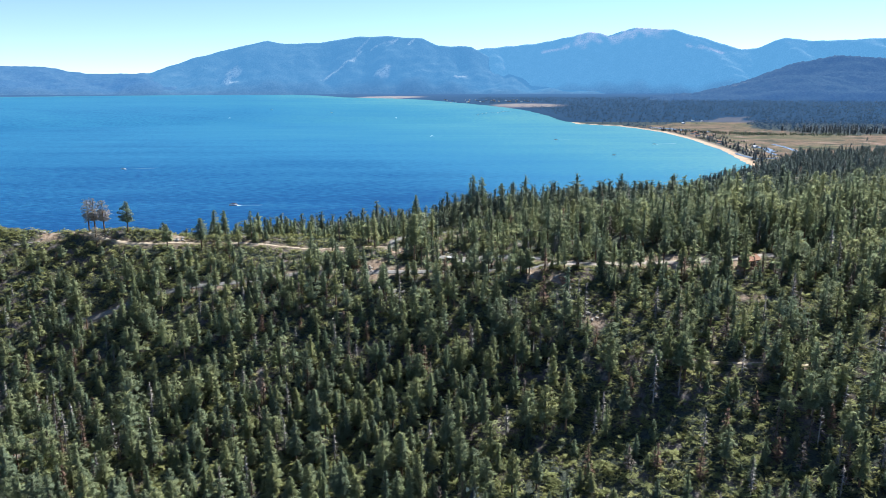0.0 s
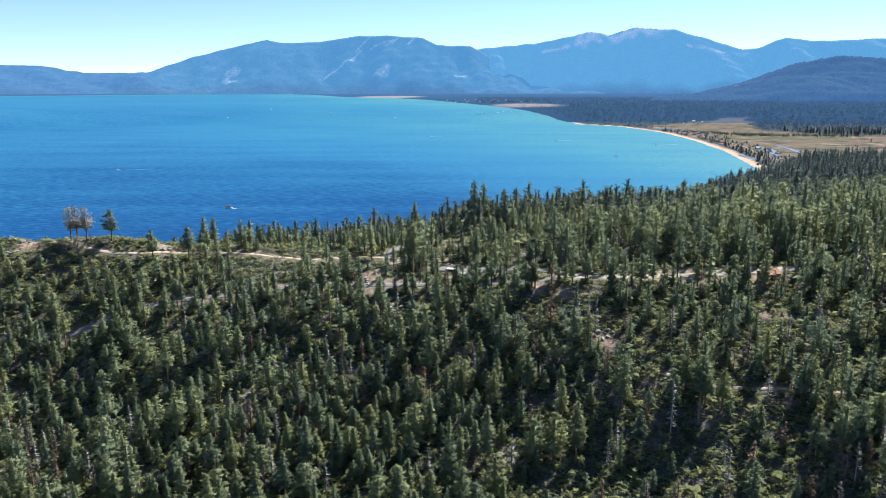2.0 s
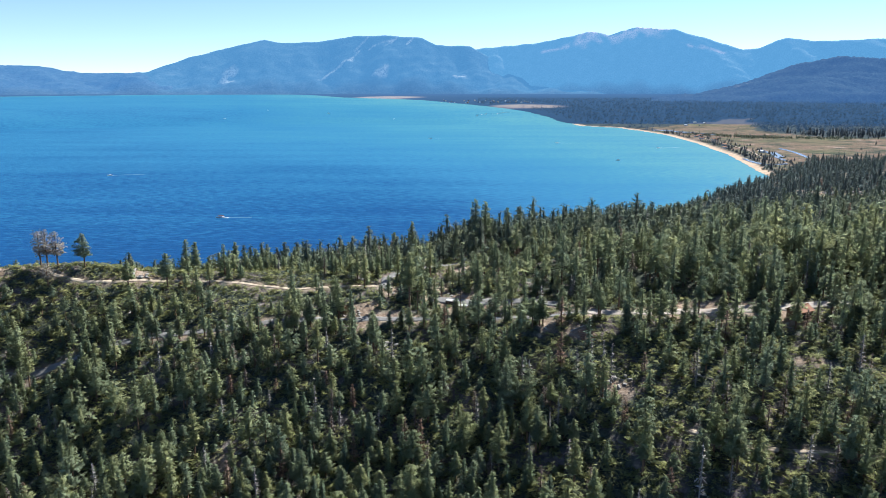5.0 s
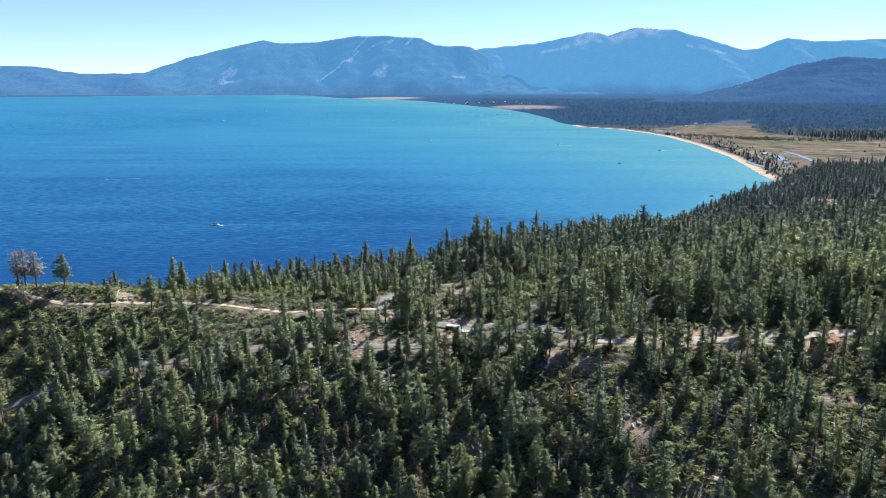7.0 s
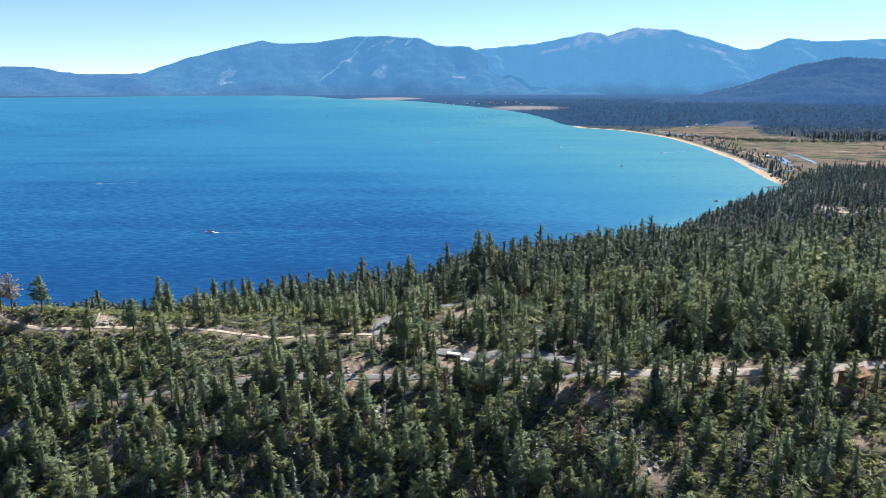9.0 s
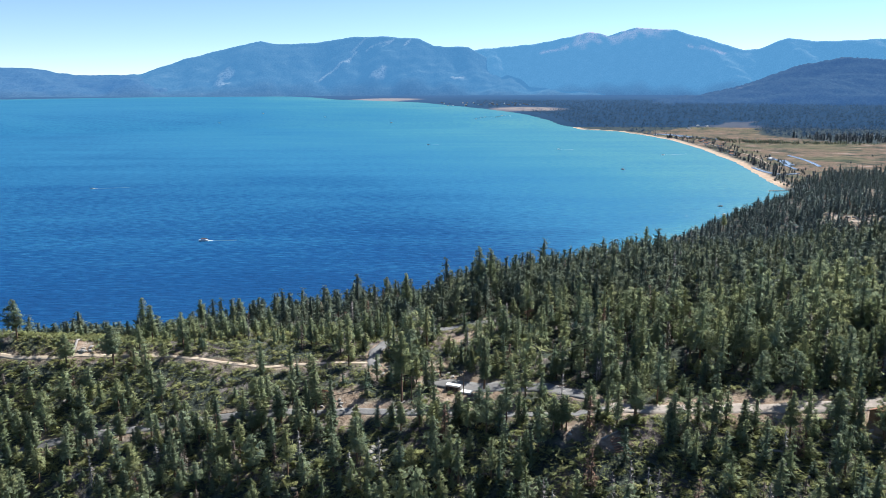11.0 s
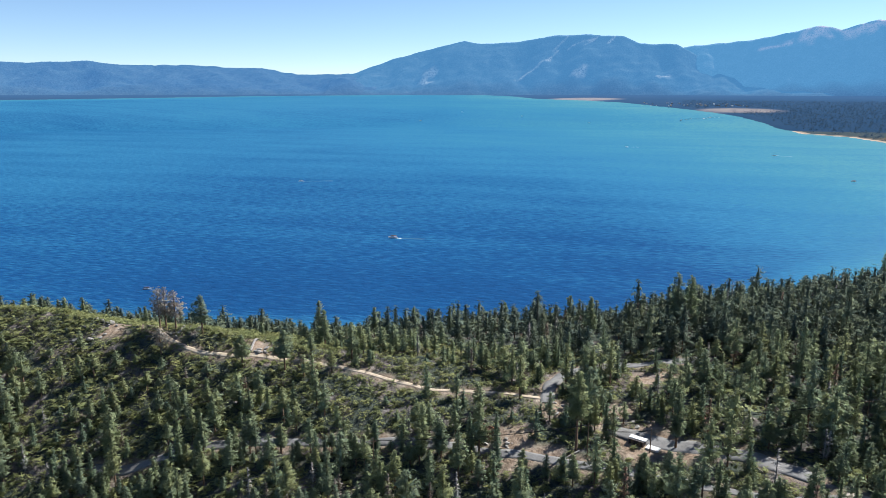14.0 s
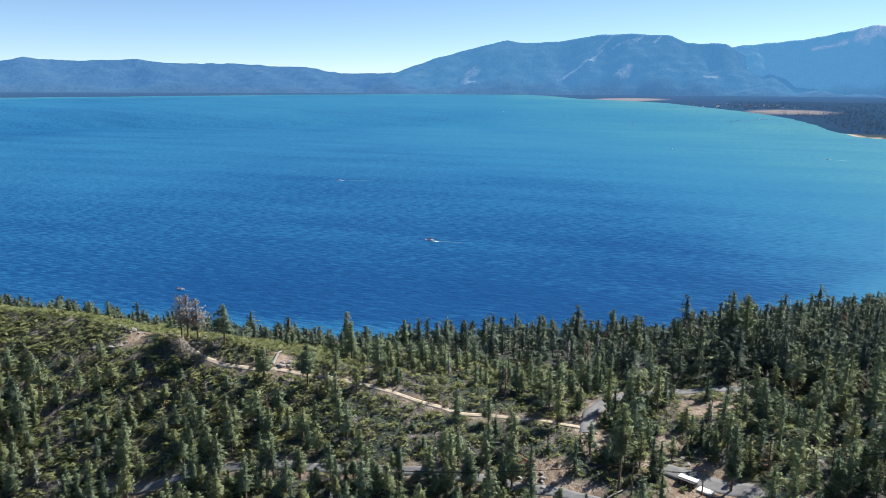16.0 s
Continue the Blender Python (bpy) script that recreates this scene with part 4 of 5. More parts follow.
def brush():
    """Low manzanita and huckleberry oak between the trees, as loose leafy domes."""
    rng = np.random.RandomState(37)
    shapes = []
    for n in range(6):
        e = rng.uniform(0.0, 1, 22)
        a, r = rng.uniform(0, 6.28, 22), np.sqrt(1 - e * e * 0.95) * rng.uniform(0.6, 1.05, 22)
        mid = np.stack([r * np.cos(a), r * np.sin(a), 0.50 * e * rng.uniform(0.8, 1.15, 22)], -1)
        edge = rng.normal(size=(22, 3, 3)) * (0.33, 0.33, 0.12)
        way = mid * (0.75, 0.75, 0.6) + (0, 0, 0.55) + rng.normal(size=mid.shape) * 0.28
        way = np.repeat(way / np.linalg.norm(way, axis=1)[:, None], 3, 0)
        shapes.append(((mid[:, None] + edge - edge.mean(1, keepdims=True)).reshape(-1, 3), np.arange(66).reshape(-1, 3), way))
    step = 2.45
    gx, gy = np.meshgrid(np.arange(-300, 260, step), np.arange(105, 520, step))
    x = (gx + rng.uniform(-0.6, 0.6, gx.shape) * step).ravel()
    y = (gy + rng.uniform(-0.6, 0.6, gx.shape) * step).ravel()
    ridge = np.clip((-15 - x) / 30, 0, 1) * np.clip((y - 280) / 10, 0, 1)
    want = 1.0 + 0.40 * wavy(x, y, 26, 51) + 0.25 * (y < 262) - 0.35 * np.clip((x - 80) / 20, 0, 1) * np.clip((225 - y) / 20, 0, 1) + 0.35 * ridge + 0.35 * np.clip((-15 - x) / 30, 0, 1) + 0.3 * np.clip((x - 45) / 20, 0, 1) * (y < 285) - 0.85 * np.clip((x - 20) / 30, 0, 1) * np.clip((y - 284) / 10, 0, 1) - 2 * openness(x, y)
    keep = ((y > 165) | (x > 40) & (x < 165)) & (rng.uniform(size=x.shape) < want) & ((x < 0.72 * y) | (y < 200) & (x < 165)) & ((x > -0.66 * y) | (x > -1.4 * (y - 128))) & ((y < 345 + 0.3 * np.abs(x)) | (x > 0) & (x < 200) & (wavy(x, y, 55, 41) < -0.55))
    x, y = x[keep], y[keep]
    z, size, turn, tint = land(x, y), rng.uniform(0.8, 2.5, len(x)), rng.uniform(0, 6.28, len(x)), rng.uniform(size=len(x))
    size = size * np.where(y < 262, 1.3, 1.0 + 0.32 * np.clip((-80 - x) / 30, 0, 1))
    bag, tints, ways = [], [], []
    for n, (v, f, o) in enumerate(shapes):
        i = np.arange(n, len(x), len(shapes))
        c, s, k = np.cos(turn[i])[:, None], np.sin(turn[i])[:, None], size[i][:, None]
        p = np.stack([(v[:, 0] * c - v[:, 1] * s) * k + x[i][:, None], (v[:, 0] * s + v[:, 1] * c) * k + y[i][:, None], v[:, 2] * k * 1.1 + z[i][:, None] - 0.1], -1)
        bag.append((p.reshape(-1, 3), (f[None] + (np.arange(len(i)) * len(v))[:, None, None]).reshape(-1, 3)))
        tints.append(np.repeat(tint[i], len(v)))
        ways.append(np.stack([o[:, 0] * c - o[:, 1] * s, o[:, 0] * s + o[:, 1] * c, o[:, 2] + 0 * k], -1).reshape(-1, 3))
    verts, faces = joined(bag)
    tagged(new("brush", mesh_of("brush", verts, faces, BRUSH, tint=np.concatenate(tints), out=np.concatenate(ways))), "low green manzanita brush on the open slope", "shrubs", kind="stuff")


brush()


def far_forest():
    rng = np.random.RandomState(23)
    KINDS["far"] = []
    for n in range(6):
        tv, tf = rod((0, 0, -2), (0, 0, 6), 0.4, 0.3, 3)
        KINDS["far"].append(((tv, tf), tufted(rng, 22.0, rng.uniform(4.0, 5.4), 0.08, 7, 1, 1, fir_shape, -0.3, 4.0, 0.2), 22.0))
    NEEDLES["far"] = HAZED_FAR_NEEDLES
    b = np.radians(rng.uniform(3, 40, 23000))
    r = rng.uniform(1000**1.5, 8500**1.5, 23000) ** (1 / 1.5)
    x, y = r * np.sin(b), r * np.cos(b)
    d = shore_distance(x, y)
    open_ = np.maximum(meadow_share(x, y), field_share(x, y))
    clump = (wavy(x, y, 160, 61) + 0.4 * wavy(x, y, 50, 62) > 0.75) & (d > 120)
    keep = (d > np.where(y < 2300, 18, 40)) & ((y > 1150) | (x > 640)) & ((rng.uniform(size=x.shape) > open_ * 1.6) | clump & (rng.uniform(size=x.shape) < 0.3)) & (rng.uniform(size=x.shape) < np.clip(5000 / r, 0.42, 1))
    more = rng.uniform(0, 1, (420, 2))
    at = np.array([np.interp(more[:, 0], np.linspace(0, 1, 6), SHORE[11:17, k]) for k in range(2)]).T + np.c_[22 + 75 * more[:, 1] ** 1.5, 20 * more[:, 1]]
    x, y, keep = np.r_[x, at[:, 0]], np.r_[y, at[:, 1]], np.r_[keep, wavy(at[:, 0], at[:, 1], 130, 66) > -0.35]
    x, y = x[keep], y[keep]
    thick = rng.uniform((0, 0), (1, 1), (2600, 2))
    bx, by = 760 + 900 * thick[:, 0], 1750 + 1000 * thick[:, 1]
    woods = (meadow_share(bx, by) < 0.1) & (np.hypot(bx, by) < 2650)
    x, y = np.r_[x, bx[woods]], np.r_[y, by[woods]]
    k, side = rng.uniform(0, 3, 420), rng.normal(size=(2, 420)) * 24
    sx, sy = np.interp(k, range(4), [q[0] for q in SCRUB]) + side[0], np.interp(k, range(4), [q[1] for q in SCRUB]) + side[1]
    grove("willow_scrub", [("tiny", rng.randint(6), a, c, float(land(a, c)), rng.uniform(3.5, 7), rng.uniform(0, 6.28), rng.uniform()) for a, c in zip(sx, sy)], "band of green willow scrub across the meadow", LOW_NEEDLES)
    z = land(x, y)
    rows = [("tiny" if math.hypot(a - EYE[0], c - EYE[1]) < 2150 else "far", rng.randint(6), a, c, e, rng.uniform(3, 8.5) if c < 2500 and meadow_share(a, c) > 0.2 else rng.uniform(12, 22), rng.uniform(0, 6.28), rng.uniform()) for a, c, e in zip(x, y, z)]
    rows.sort(key=lambda q: math.hypot(q[2] - EYE[0], q[3] - EYE[1]))
    near = [q for q in rows if math.hypot(q[2] - EYE[0], q[3] - EYE[1]) < 2150]
    grove("far_forest", near, "distant conifer woods on the flat valley floor", HAZED_FAR_NEEDLES)
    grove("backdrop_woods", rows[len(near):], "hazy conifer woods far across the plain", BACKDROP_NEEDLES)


far_forest()


# ---- roads ----
def ribbon(name, line, half, material, label, lift=0.15):
    """A way laid on the ground along a smoothed line, with a low shoulder at either side."""
    p = np.array(line, float)
    t = np.arange(len(p))
    fine = np.linspace(0, len(p) - 1, (len(p) - 1) * 8 + 1)
    q = np.stack([np.interp(fine, t, p[:, k]) for k in range(2)], -1)
    for _ in range(12):
        q[1:-1] = 0.5 * q[1:-1] + 0.25 * (q[:-2] + q[2:])
    d = np.gradient(q, axis=0)
    side = np.stack([d[:, 1], -d[:, 0]], -1) / np.linalg.norm(d, axis=1)[:, None]
    rng = np.random.RandomState(len(line))
    rows = []
    for k in (-1.0, -0.9, -0.45, 0, 0.45, 0.9, 1.0):
        xy = q + side * half * (k * (1 + 0.28 * np.convolve(rng.uniform(-1, 1, len(q)), [0.25, 0.5, 0.25], "same")[:, None]))
        rows.append(np.c_[xy, land(xy[:, 0], xy[:, 1]) + (lift if abs(k) < 1 else -0.6)])
    verts = np.stack(rows, 1)
    n, m = verts.shape[:2]
    i = np.arange(n * m).reshape(n, m)
    faces = np.stack([i[:-1, :-1], i[:-1, 1:], i[1:, 1:], i[1:, :-1]], -1).reshape(-1, 4)
    tagged(new(name, mesh_of(name, verts.reshape(-1, 3), faces, material, True)), label, "road", kind="structure")


ribbon("road", LOWER_ROAD, 1.55, ASPHALT, "narrow grey asphalt road winding through the trees")
ribbon("road", EAST_ROAD, 3.0, PAD_DIRT, "pale dusty road across an open clearing", 0.14)
ribbon("road", UPPER_ROAD, 2.2, ASPHALT, "pale grey asphalt road bending over the ridge", 0.18)
ribbon("road", PARKING, 2.8, ASPHALT, "worn grey parking strip beside the low building", 0.16)
ribbon("trail", TRAIL, 0.75, PALE_DIRT, "pale dirt footpath along the brushy ridge", 0.14)
ribbon("trail", HILL_PATH, 0.6, PALE_DIRT, "pale sandy footpath across the slope", 0.14)
ribbon("road", FAR_ROAD, 3.5, TRAIL_DIRT, "light road bend on the far wooded slope", 0.4)


# ---- things on the lake ----
HULL_WHITE = plain("white_gelcoat", (0.72, 0.73, 0.74), (0.82, 0.82, 0.82), 0.8, 0.35, 0.5, bump=0)
DARK_CANVAS = plain("dark_canvas", (0.05, 0.03, 0.035), (0.10, 0.06, 0.06), 0.5, 0.8)
FOAM = plain("foam", (0.45, 0.60, 0.66), (0.80, 0.86, 0.88), 1.5, 0.8)
PALE_WAKE = plain("wake_water", (0.005, 0.05, 0.115), (0.012, 0.075, 0.15), 2.0, 0.4)
DOCK_WOOD = plain("dock_wood", (0.20, 0.17, 0.15), (0.33, 0.29, 0.25), 1.2, 0.85)
BROWN_ROOF = plain("brown_shingles", (0.22, 0.105, 0.065), (0.33, 0.165, 0.10), 0.6, 0.85)
BROWN_BOARDS = plain("brown_boards", (0.13, 0.085, 0.055), (0.21, 0.14, 0.095), 0.4, 0.85)
WHITE_METAL = plain("white_metal_roof", (0.62, 0.63, 0.64), (0.75, 0.75, 0.75), 1.0, 0.45, 0.5, bump=0)
DARK_WALL = plain("dark_boarding", (0.035, 0.03, 0.03), (0.07, 0.06, 0.055), 0.5, 0.8)
STREAM_WATER = plain("stream_water", (0.20, 0.26, 0.34), (0.34, 0.40, 0.48), 9, 0.15, 0.5, bump=0)
WIRE = plain("black_wire", (0.03, 0.03, 0.03), (0.05, 0.05, 0.05), 0.3, 0.6, bump=0)


def loft(sections):
    """A closed skin through equal rings of points."""
    rings = np.array(sections, float)
    n, m = rings.shape[:2]
    i = np.arange(n * m).reshape(n, m)
    j = np.roll(i, -1, 1)
    faces = np.concatenate([np.stack([i[:-1], j[:-1], j[1:]], -1).reshape(-1, 3), np.stack([i[:-1], j[1:], i[1:]], -1).reshape(-1, 3)])
    caps = [(r[0], r[k], r[k + 1]) for r in (i[0][::-1], i[-1]) for k in range(1, m - 1)]
    return rings.reshape(-1, 3), np.concatenate([faces, np.array(caps)])


def hull(length, beam, depth):
    rings = []
    for f in (0.0, 0.3, 0.6, 0.8, 0.93, 1.0):
        w = beam / 2 * (1 - max(0, f - 0.35) ** 2 * 2.25)
        w, rise, x = max(w, 0.06), depth * (1 + 0.35 * f * f), (f - 0.5) * length
        rings.append([(x, -w, rise), (x, -w * 0.85, 0.1), (x, 0, -0.35), (x, w * 0.85, 0.1), (x, w, rise)])
    return loft(rings)


def boat(x, y, turn, length, label, canopy=None, wake=0.0, cabin=True):
    root = new("boat")
    place = drawn_in((x, y, 0.0))
    root.matrix_basis = pose(*place, 0, 0, turn)
    part("hull", mesh_of("boat_hull", *hull(length, length * 0.33, length * 0.11), HULL_WHITE), root)
    if cabin:
        cabin_ = part("cabin", box_mesh("boat_cabin", (length * 0.34, length * 0.22, length * 0.10), (-0.02 * length, 0, length * 0.16), HULL_WHITE, 0.05), root)
        part("windscreen", box_mesh("boat_screen", (length * 0.03, length * 0.19, length * 0.06), (0.155 * length, 0, length * 0.185), DARK_WALL, 0.01), cabin_)
    part("outboard_motor", box_mesh("boat_motor", (length * 0.05, length * 0.06, length * 0.12), (-0.52 * length, 0, length * 0.09), DARK_WALL, 0.03), root)
    if canopy:
        part("canopy", box_mesh("boat_canopy", (length * 0.62, length * 0.30, length * 0.035), (-0.08 * length, 0, length * 0.27), canopy, 0.03), root, "dark flat canopy roof")
        for a in (-0.36, 0.2):
            for b in (-0.13, 0.13):
                part("post", mesh_of("boat_post", *rod((a * length, b * length, length * 0.08), (a * length, b * length, length * 0.265), 0.05, 0.05, 5), HULL_WHITE), root)
    tagged(root, label, "boat")
    if wake:
        churn = new("wake", None)
        churn.matrix_basis = pose(*place, 0, 0, turn)
        part("foam", mesh_of("foam", *wash(length, length * 0.5, 0.05, 0.08), FOAM), churn)
        part("trail_water", mesh_of("trail_water", *wash(length, wake, 0.16, 0.05), PALE_WAKE), churn)
        tagged(churn, "white foam fading into a pale wake behind a boat", "wake", kind="stuff")


def wash(length, reach, spread, lift):
    """A low strip of churned water that widens behind the stern."""
    rng = np.random.RandomState(int(length * 10))
    k = np.linspace(0, 1, 30)
    x = -length * 0.45 - reach * k
    half = length * 0.12 + length * spread * k ** 0.7 * rng.uniform(0.7, 1.2, 30) * np.where(k > 0.9, (1 - k) * 10, 1)
    rows = np.stack([np.stack([x, -half, 0 * x], -1), np.stack([x, 0 * x, lift + 0 * x], -1), np.stack([x, half, 0 * x], -1)], 1)
    i = np.arange(90).reshape(30, 3)
    faces = np.concatenate([np.stack([i[:-1, :-1], i[1:, :-1], i[1:, 1:]], -1).reshape(-1, 3), np.stack([i[:-1, :-1], i[1:, 1:], i[:-1, 1:]], -1).reshape(-1, 3)])
    return rows.reshape(-1, 3), faces


boat(-214, 718, 185, 8.5, "tour boat with a white hull and dark canopy under way", DARK_CANVAS, 26)
boat(-321, 511, 10, 5.5, "small white motor boat drifting near the wooded shore", DARK_CANVAS)
boat(-480, 1065, 200, 6.5, "white speedboat crossing the open lake", None, 45)
boat(464, 1548, 205, 9, "white speedboat turning off the beach with a foaming wake", None, 60)
boat(273, 1697, 170, 8, "white motor boat far out on the turquoise water", None, 30)
boat(-25, 1840, 190, 7, "white motor boat far out on the lake", None, 25)
boat(314, 1284, 20, 7, "dark canopied boat moored off the beach", DARK_CANVAS)
boat(329, 899, 15, 6.5, "moored boat with a dark cover near the wooden pier", DARK_CANVAS)
boat(312, 845, 12, 6, "white boat moored near the wooden pier")
for bx, by in ((-900, 3040), (-1010, 4250), (-567, 3690), (-192, 3030)):
    boat(bx, by, 180 + by % 40, 8, "distant white boat on the open lake")

rng_buoy = np.random.RandomState(29)
for k in range(14):
    bx, by = 165 + 16 * k + rng_buoy.uniform(-12, 12), 3430 + 26 * k + rng_buoy.uniform(-110, 110)
    boat(bx, by, rng_buoy.uniform(0, 360), rng_buoy.uniform(5, 8), "small boat moored off the lakeside town", None if k % 3 else DARK_CANVAS)


def pier(x0, y0, x1, y1, label):
    length, turn = math.hypot(x1 - x0, y1 - y0), math.degrees(math.atan2(y1 - y0, x1 - x0))
    root = new("pier")
    root.matrix_basis = pose(x0, y0, 0, 0, 0, turn)
    part("deck", box_mesh("pier_deck", (length, 2.6, 0.3), (length / 2, 0, 1.5), DOCK_WOOD, 0.04), root)
    for k in range(int(length // 4) + 1):
        for side in (-1.1, 1.1):
            part("post", mesh_of("pier_post", *rod((k * 4 + 0.4, side, -2.0), (k * 4 + 0.4, side, 2.3), 0.16, 0.15, 6), DOCK_WOOD), root)
    tagged(root, label, "pier")


pier(470, 1024, 440, 1018, "weathered wooden pier at the end of the beach")
pier(392, 880, 348, 873, "weathered wooden pier below the wooded slope")
pier(400, 868, 360, 862, "low wooden pier beside the moored boats")

# ---- valley floor ----
for line, half in (([(542, 1300), (533, 1243), (534, 1206), (550, 1195), (574, 1207)], 3.2), ([(651, 1477), (635, 1393), (609, 1319), (598, 1259)], 2.2), ([(648, 1412), (634, 1365), (618, 1318)], 5),
                   ([(703, 1505), (693, 1427), (673, 1348), (656, 1295)], 3), ([(649, 2205), (681, 2165), (703, 2051)], 13), ([(714, 2040), (728, 2000), (744, 1958)], 9)):
    ribbon("water_channel", line, half, STREAM_WATER, "pale winding stream channel in the marsh behind the beach", 1.1)
ribbon("road", [(585, 1330), (620, 1450), (640, 1600), (660, 1800), (690, 2000)], 1.8, TRAIL_DIRT, "pale access road between the beach trees and the meadow", 1.0)


def house(x, y, wide, deep, tall, turn, walls, roof, label, true=True):
    """A small gabled house: walls, two roof slopes, door and windows."""
    root = new("house")
    z = float(land(x, y))
    here = drawn_in((x, y, z)) if true else (x, y, z)
    size = float(np.hypot(here[0] - EYE[0], here[1] - EYE[1]) / math.hypot(x - EYE[0], y - EYE[1]))
    root.matrix_basis = pose(*here, 0, 0, turn) @ Matrix.Scale(size, 4)
    part("wall", box_mesh("house_wall", (wide, deep, tall + 0.6), (0, 0, tall / 2 - 0.3), walls, 0.03), root)
    rise = deep * 0.28
    slope = math.degrees(math.atan2(rise, deep / 2))
    for side in (-1, 1):
        bm = bmesh.new()
        bmesh.ops.create_cube(bm, size=1.0)
        bmesh.ops.scale(bm, vec=(wide + 0.9, math.hypot(deep / 2, rise) + 0.6, 0.14), verts=bm.verts)
        bmesh.ops.rotate(bm, cent=(0, 0, 0), matrix=Matrix.Rotation(radians(-side * slope), 3, "X"), verts=bm.verts)
        bmesh.ops.translate(bm, vec=(0, side * deep * 0.26, tall + rise * 0.5), verts=bm.verts)
        part("roof", bm_mesh("house_roof", bm, roof), root)
    for side in (-1, 1):
        bm = bmesh.new()
        x0 = side * (wide / 2 - 0.02)
        vs = [bm.verts.new((x0 - side * t, yy, zz)) for t in (0, 0.12) for yy, zz in ((-deep / 2, tall - 0.02), (deep / 2, tall - 0.02), (0, tall + rise))]
        for f in ((0, 1, 2), (3, 5, 4), (0, 3, 4, 1), (1, 4, 5, 2), (2, 5, 3, 0)):
            bm.faces.new([vs[k] for k in f])
        part("gable", bm_mesh("house_gable", bm, walls), root)
    door = part("door", box_mesh("house_door", (0.95, 0.12, 2.0), (-wide * 0.2, -deep / 2 - 0.03, 1.0), DARK_WALL, 0.02), root)
    part("handle", box_mesh("house_door_handle", (0.05, 0.05, 0.16), (-wide * 0.2 + 0.36, -deep / 2 - 0.11, 1.0), WHITE_METAL, 0.01), door)
    window = part("window", box_mesh("house_window", (1.3, 0.10, 1.0), (wide * 0.22, -deep / 2 - 0.02, 1.5), WHITE_METAL, 0.02), root)
    part("pane", box_mesh("house_pane", (1.1, 0.04, 0.8), (wide * 0.22, -deep / 2 - 0.07, 1.5), DARK_WALL, 0.005), window)
    return tagged(root, label, "house")


PALE_WALL = plain("pale_house_wall", (0.55, 0.54, 0.52), (0.70, 0.69, 0.67), 2.0, 0.7)
rng_town = np.random.RandomState(91)
for k in range(44):
    house(rng_town.uniform(-30, 760), rng_town.uniform(5780, 7300), rng_town.uniform(9, 15), rng_town.uniform(7, 11), rng_town.uniform(3.5, 6), rng_town.uniform(0, 180), BROWN_BOARDS if k % 3 else PALE_WALL, DOCK_WOOD if k % 6 else WHITE_METAL, "distant small house among the trees of the lakeside town")
for k in range(9):
    house(rng_town.uniform(-5600, -5000), rng_town.uniform(14900, 15400), 26, 18, 9, rng_town.uniform(0, 180), PALE_WALL, WHITE_METAL, "distant pale building above the far lake shore")
for hx, hy in ((600, 1530), (640, 1700), (668, 1890), (630, 1425), (664, 1760), (655, 1820), (690, 1930), (625, 1600), (900, 2560), (915, 2510), (820, 2420)):
    house(hx, hy, 11, 7, 3.2, rng_town.uniform(0, 180), PALE_WALL, BROWN_ROOF if 1500 < hy < 2300 else WHITE_METAL, "low pale beach building among the trees")
house(115, 255, 6, 5, 2.6, 25, BROWN_BOARDS, BROWN_ROOF, "small brown cabin with a rust coloured roof among the pines")
house(-35.5, 287, 3.6, 3.0, 2.1, -30, BROWN_BOARDS, BROWN_ROOF, "small brown shed with a rust shingled roof by the clearing")


# ---- camp clearing ----
def shelter():
    """The low building beside the parking strip: dark boarded front under a flat white roof."""
    root = new("shelter")
    root.matrix_basis = pose(4.4, 290.4, float(land(4.4, 290.4)) - 0.1, 0, 0, -22) @ Matrix.Scale(0.58, 4)
    part("wall", box_mesh("shelter_wall", (7.0, 3.4, 2.9), (0, 0, 1.15), DARK_WALL, 0.04), root)
    part("roof", box_mesh("shelter_roof", (7.8, 3.0, 0.22), (0, 0.9, 2.75), WHITE_METAL, 0.03), root, "flat white metal roof")
    part("porch_roof", box_mesh("shelter_porch", (7.4, 1.5, 0.16), (0, -1.35, 2.55), DARK_WALL, 0.03), root, "dark porch roof")
    part("fascia", box_mesh("shelter_fascia", (7.84, 0.08, 0.3), (0, -0.66, 2.72), WHITE_METAL, 0.01), root)
    for k in (-3.3, -1.1, 1.1, 3.3):
        part("post", box_mesh("shelter_post", (0.15, 0.15, 2.6), (k, -1.95, 1.2), BROWN_BOARDS, 0.02), root)
    for k in (-1.9, 1.7):
        part("door", box_mesh("shelter_door", (0.9, 0.10, 2.0), (k, -1.72, 1.05), BROWN_BOARDS, 0.02), root)
    tagged(root, "low dark building with a white roof beside the parking strip", "building")
    slab = new("slab", box_mesh("slab", (3.4, 2.2, 0.5), (0, 0, 0), PALE_WALL, 0.05))
    slab.matrix_basis = pose(8.4, 288.6, float(land(8.4, 288.6)) + 0.22, 0, 0, -22)
    tagged(slab, "pale concrete slab at the corner of the low building", "slab")


shelter()


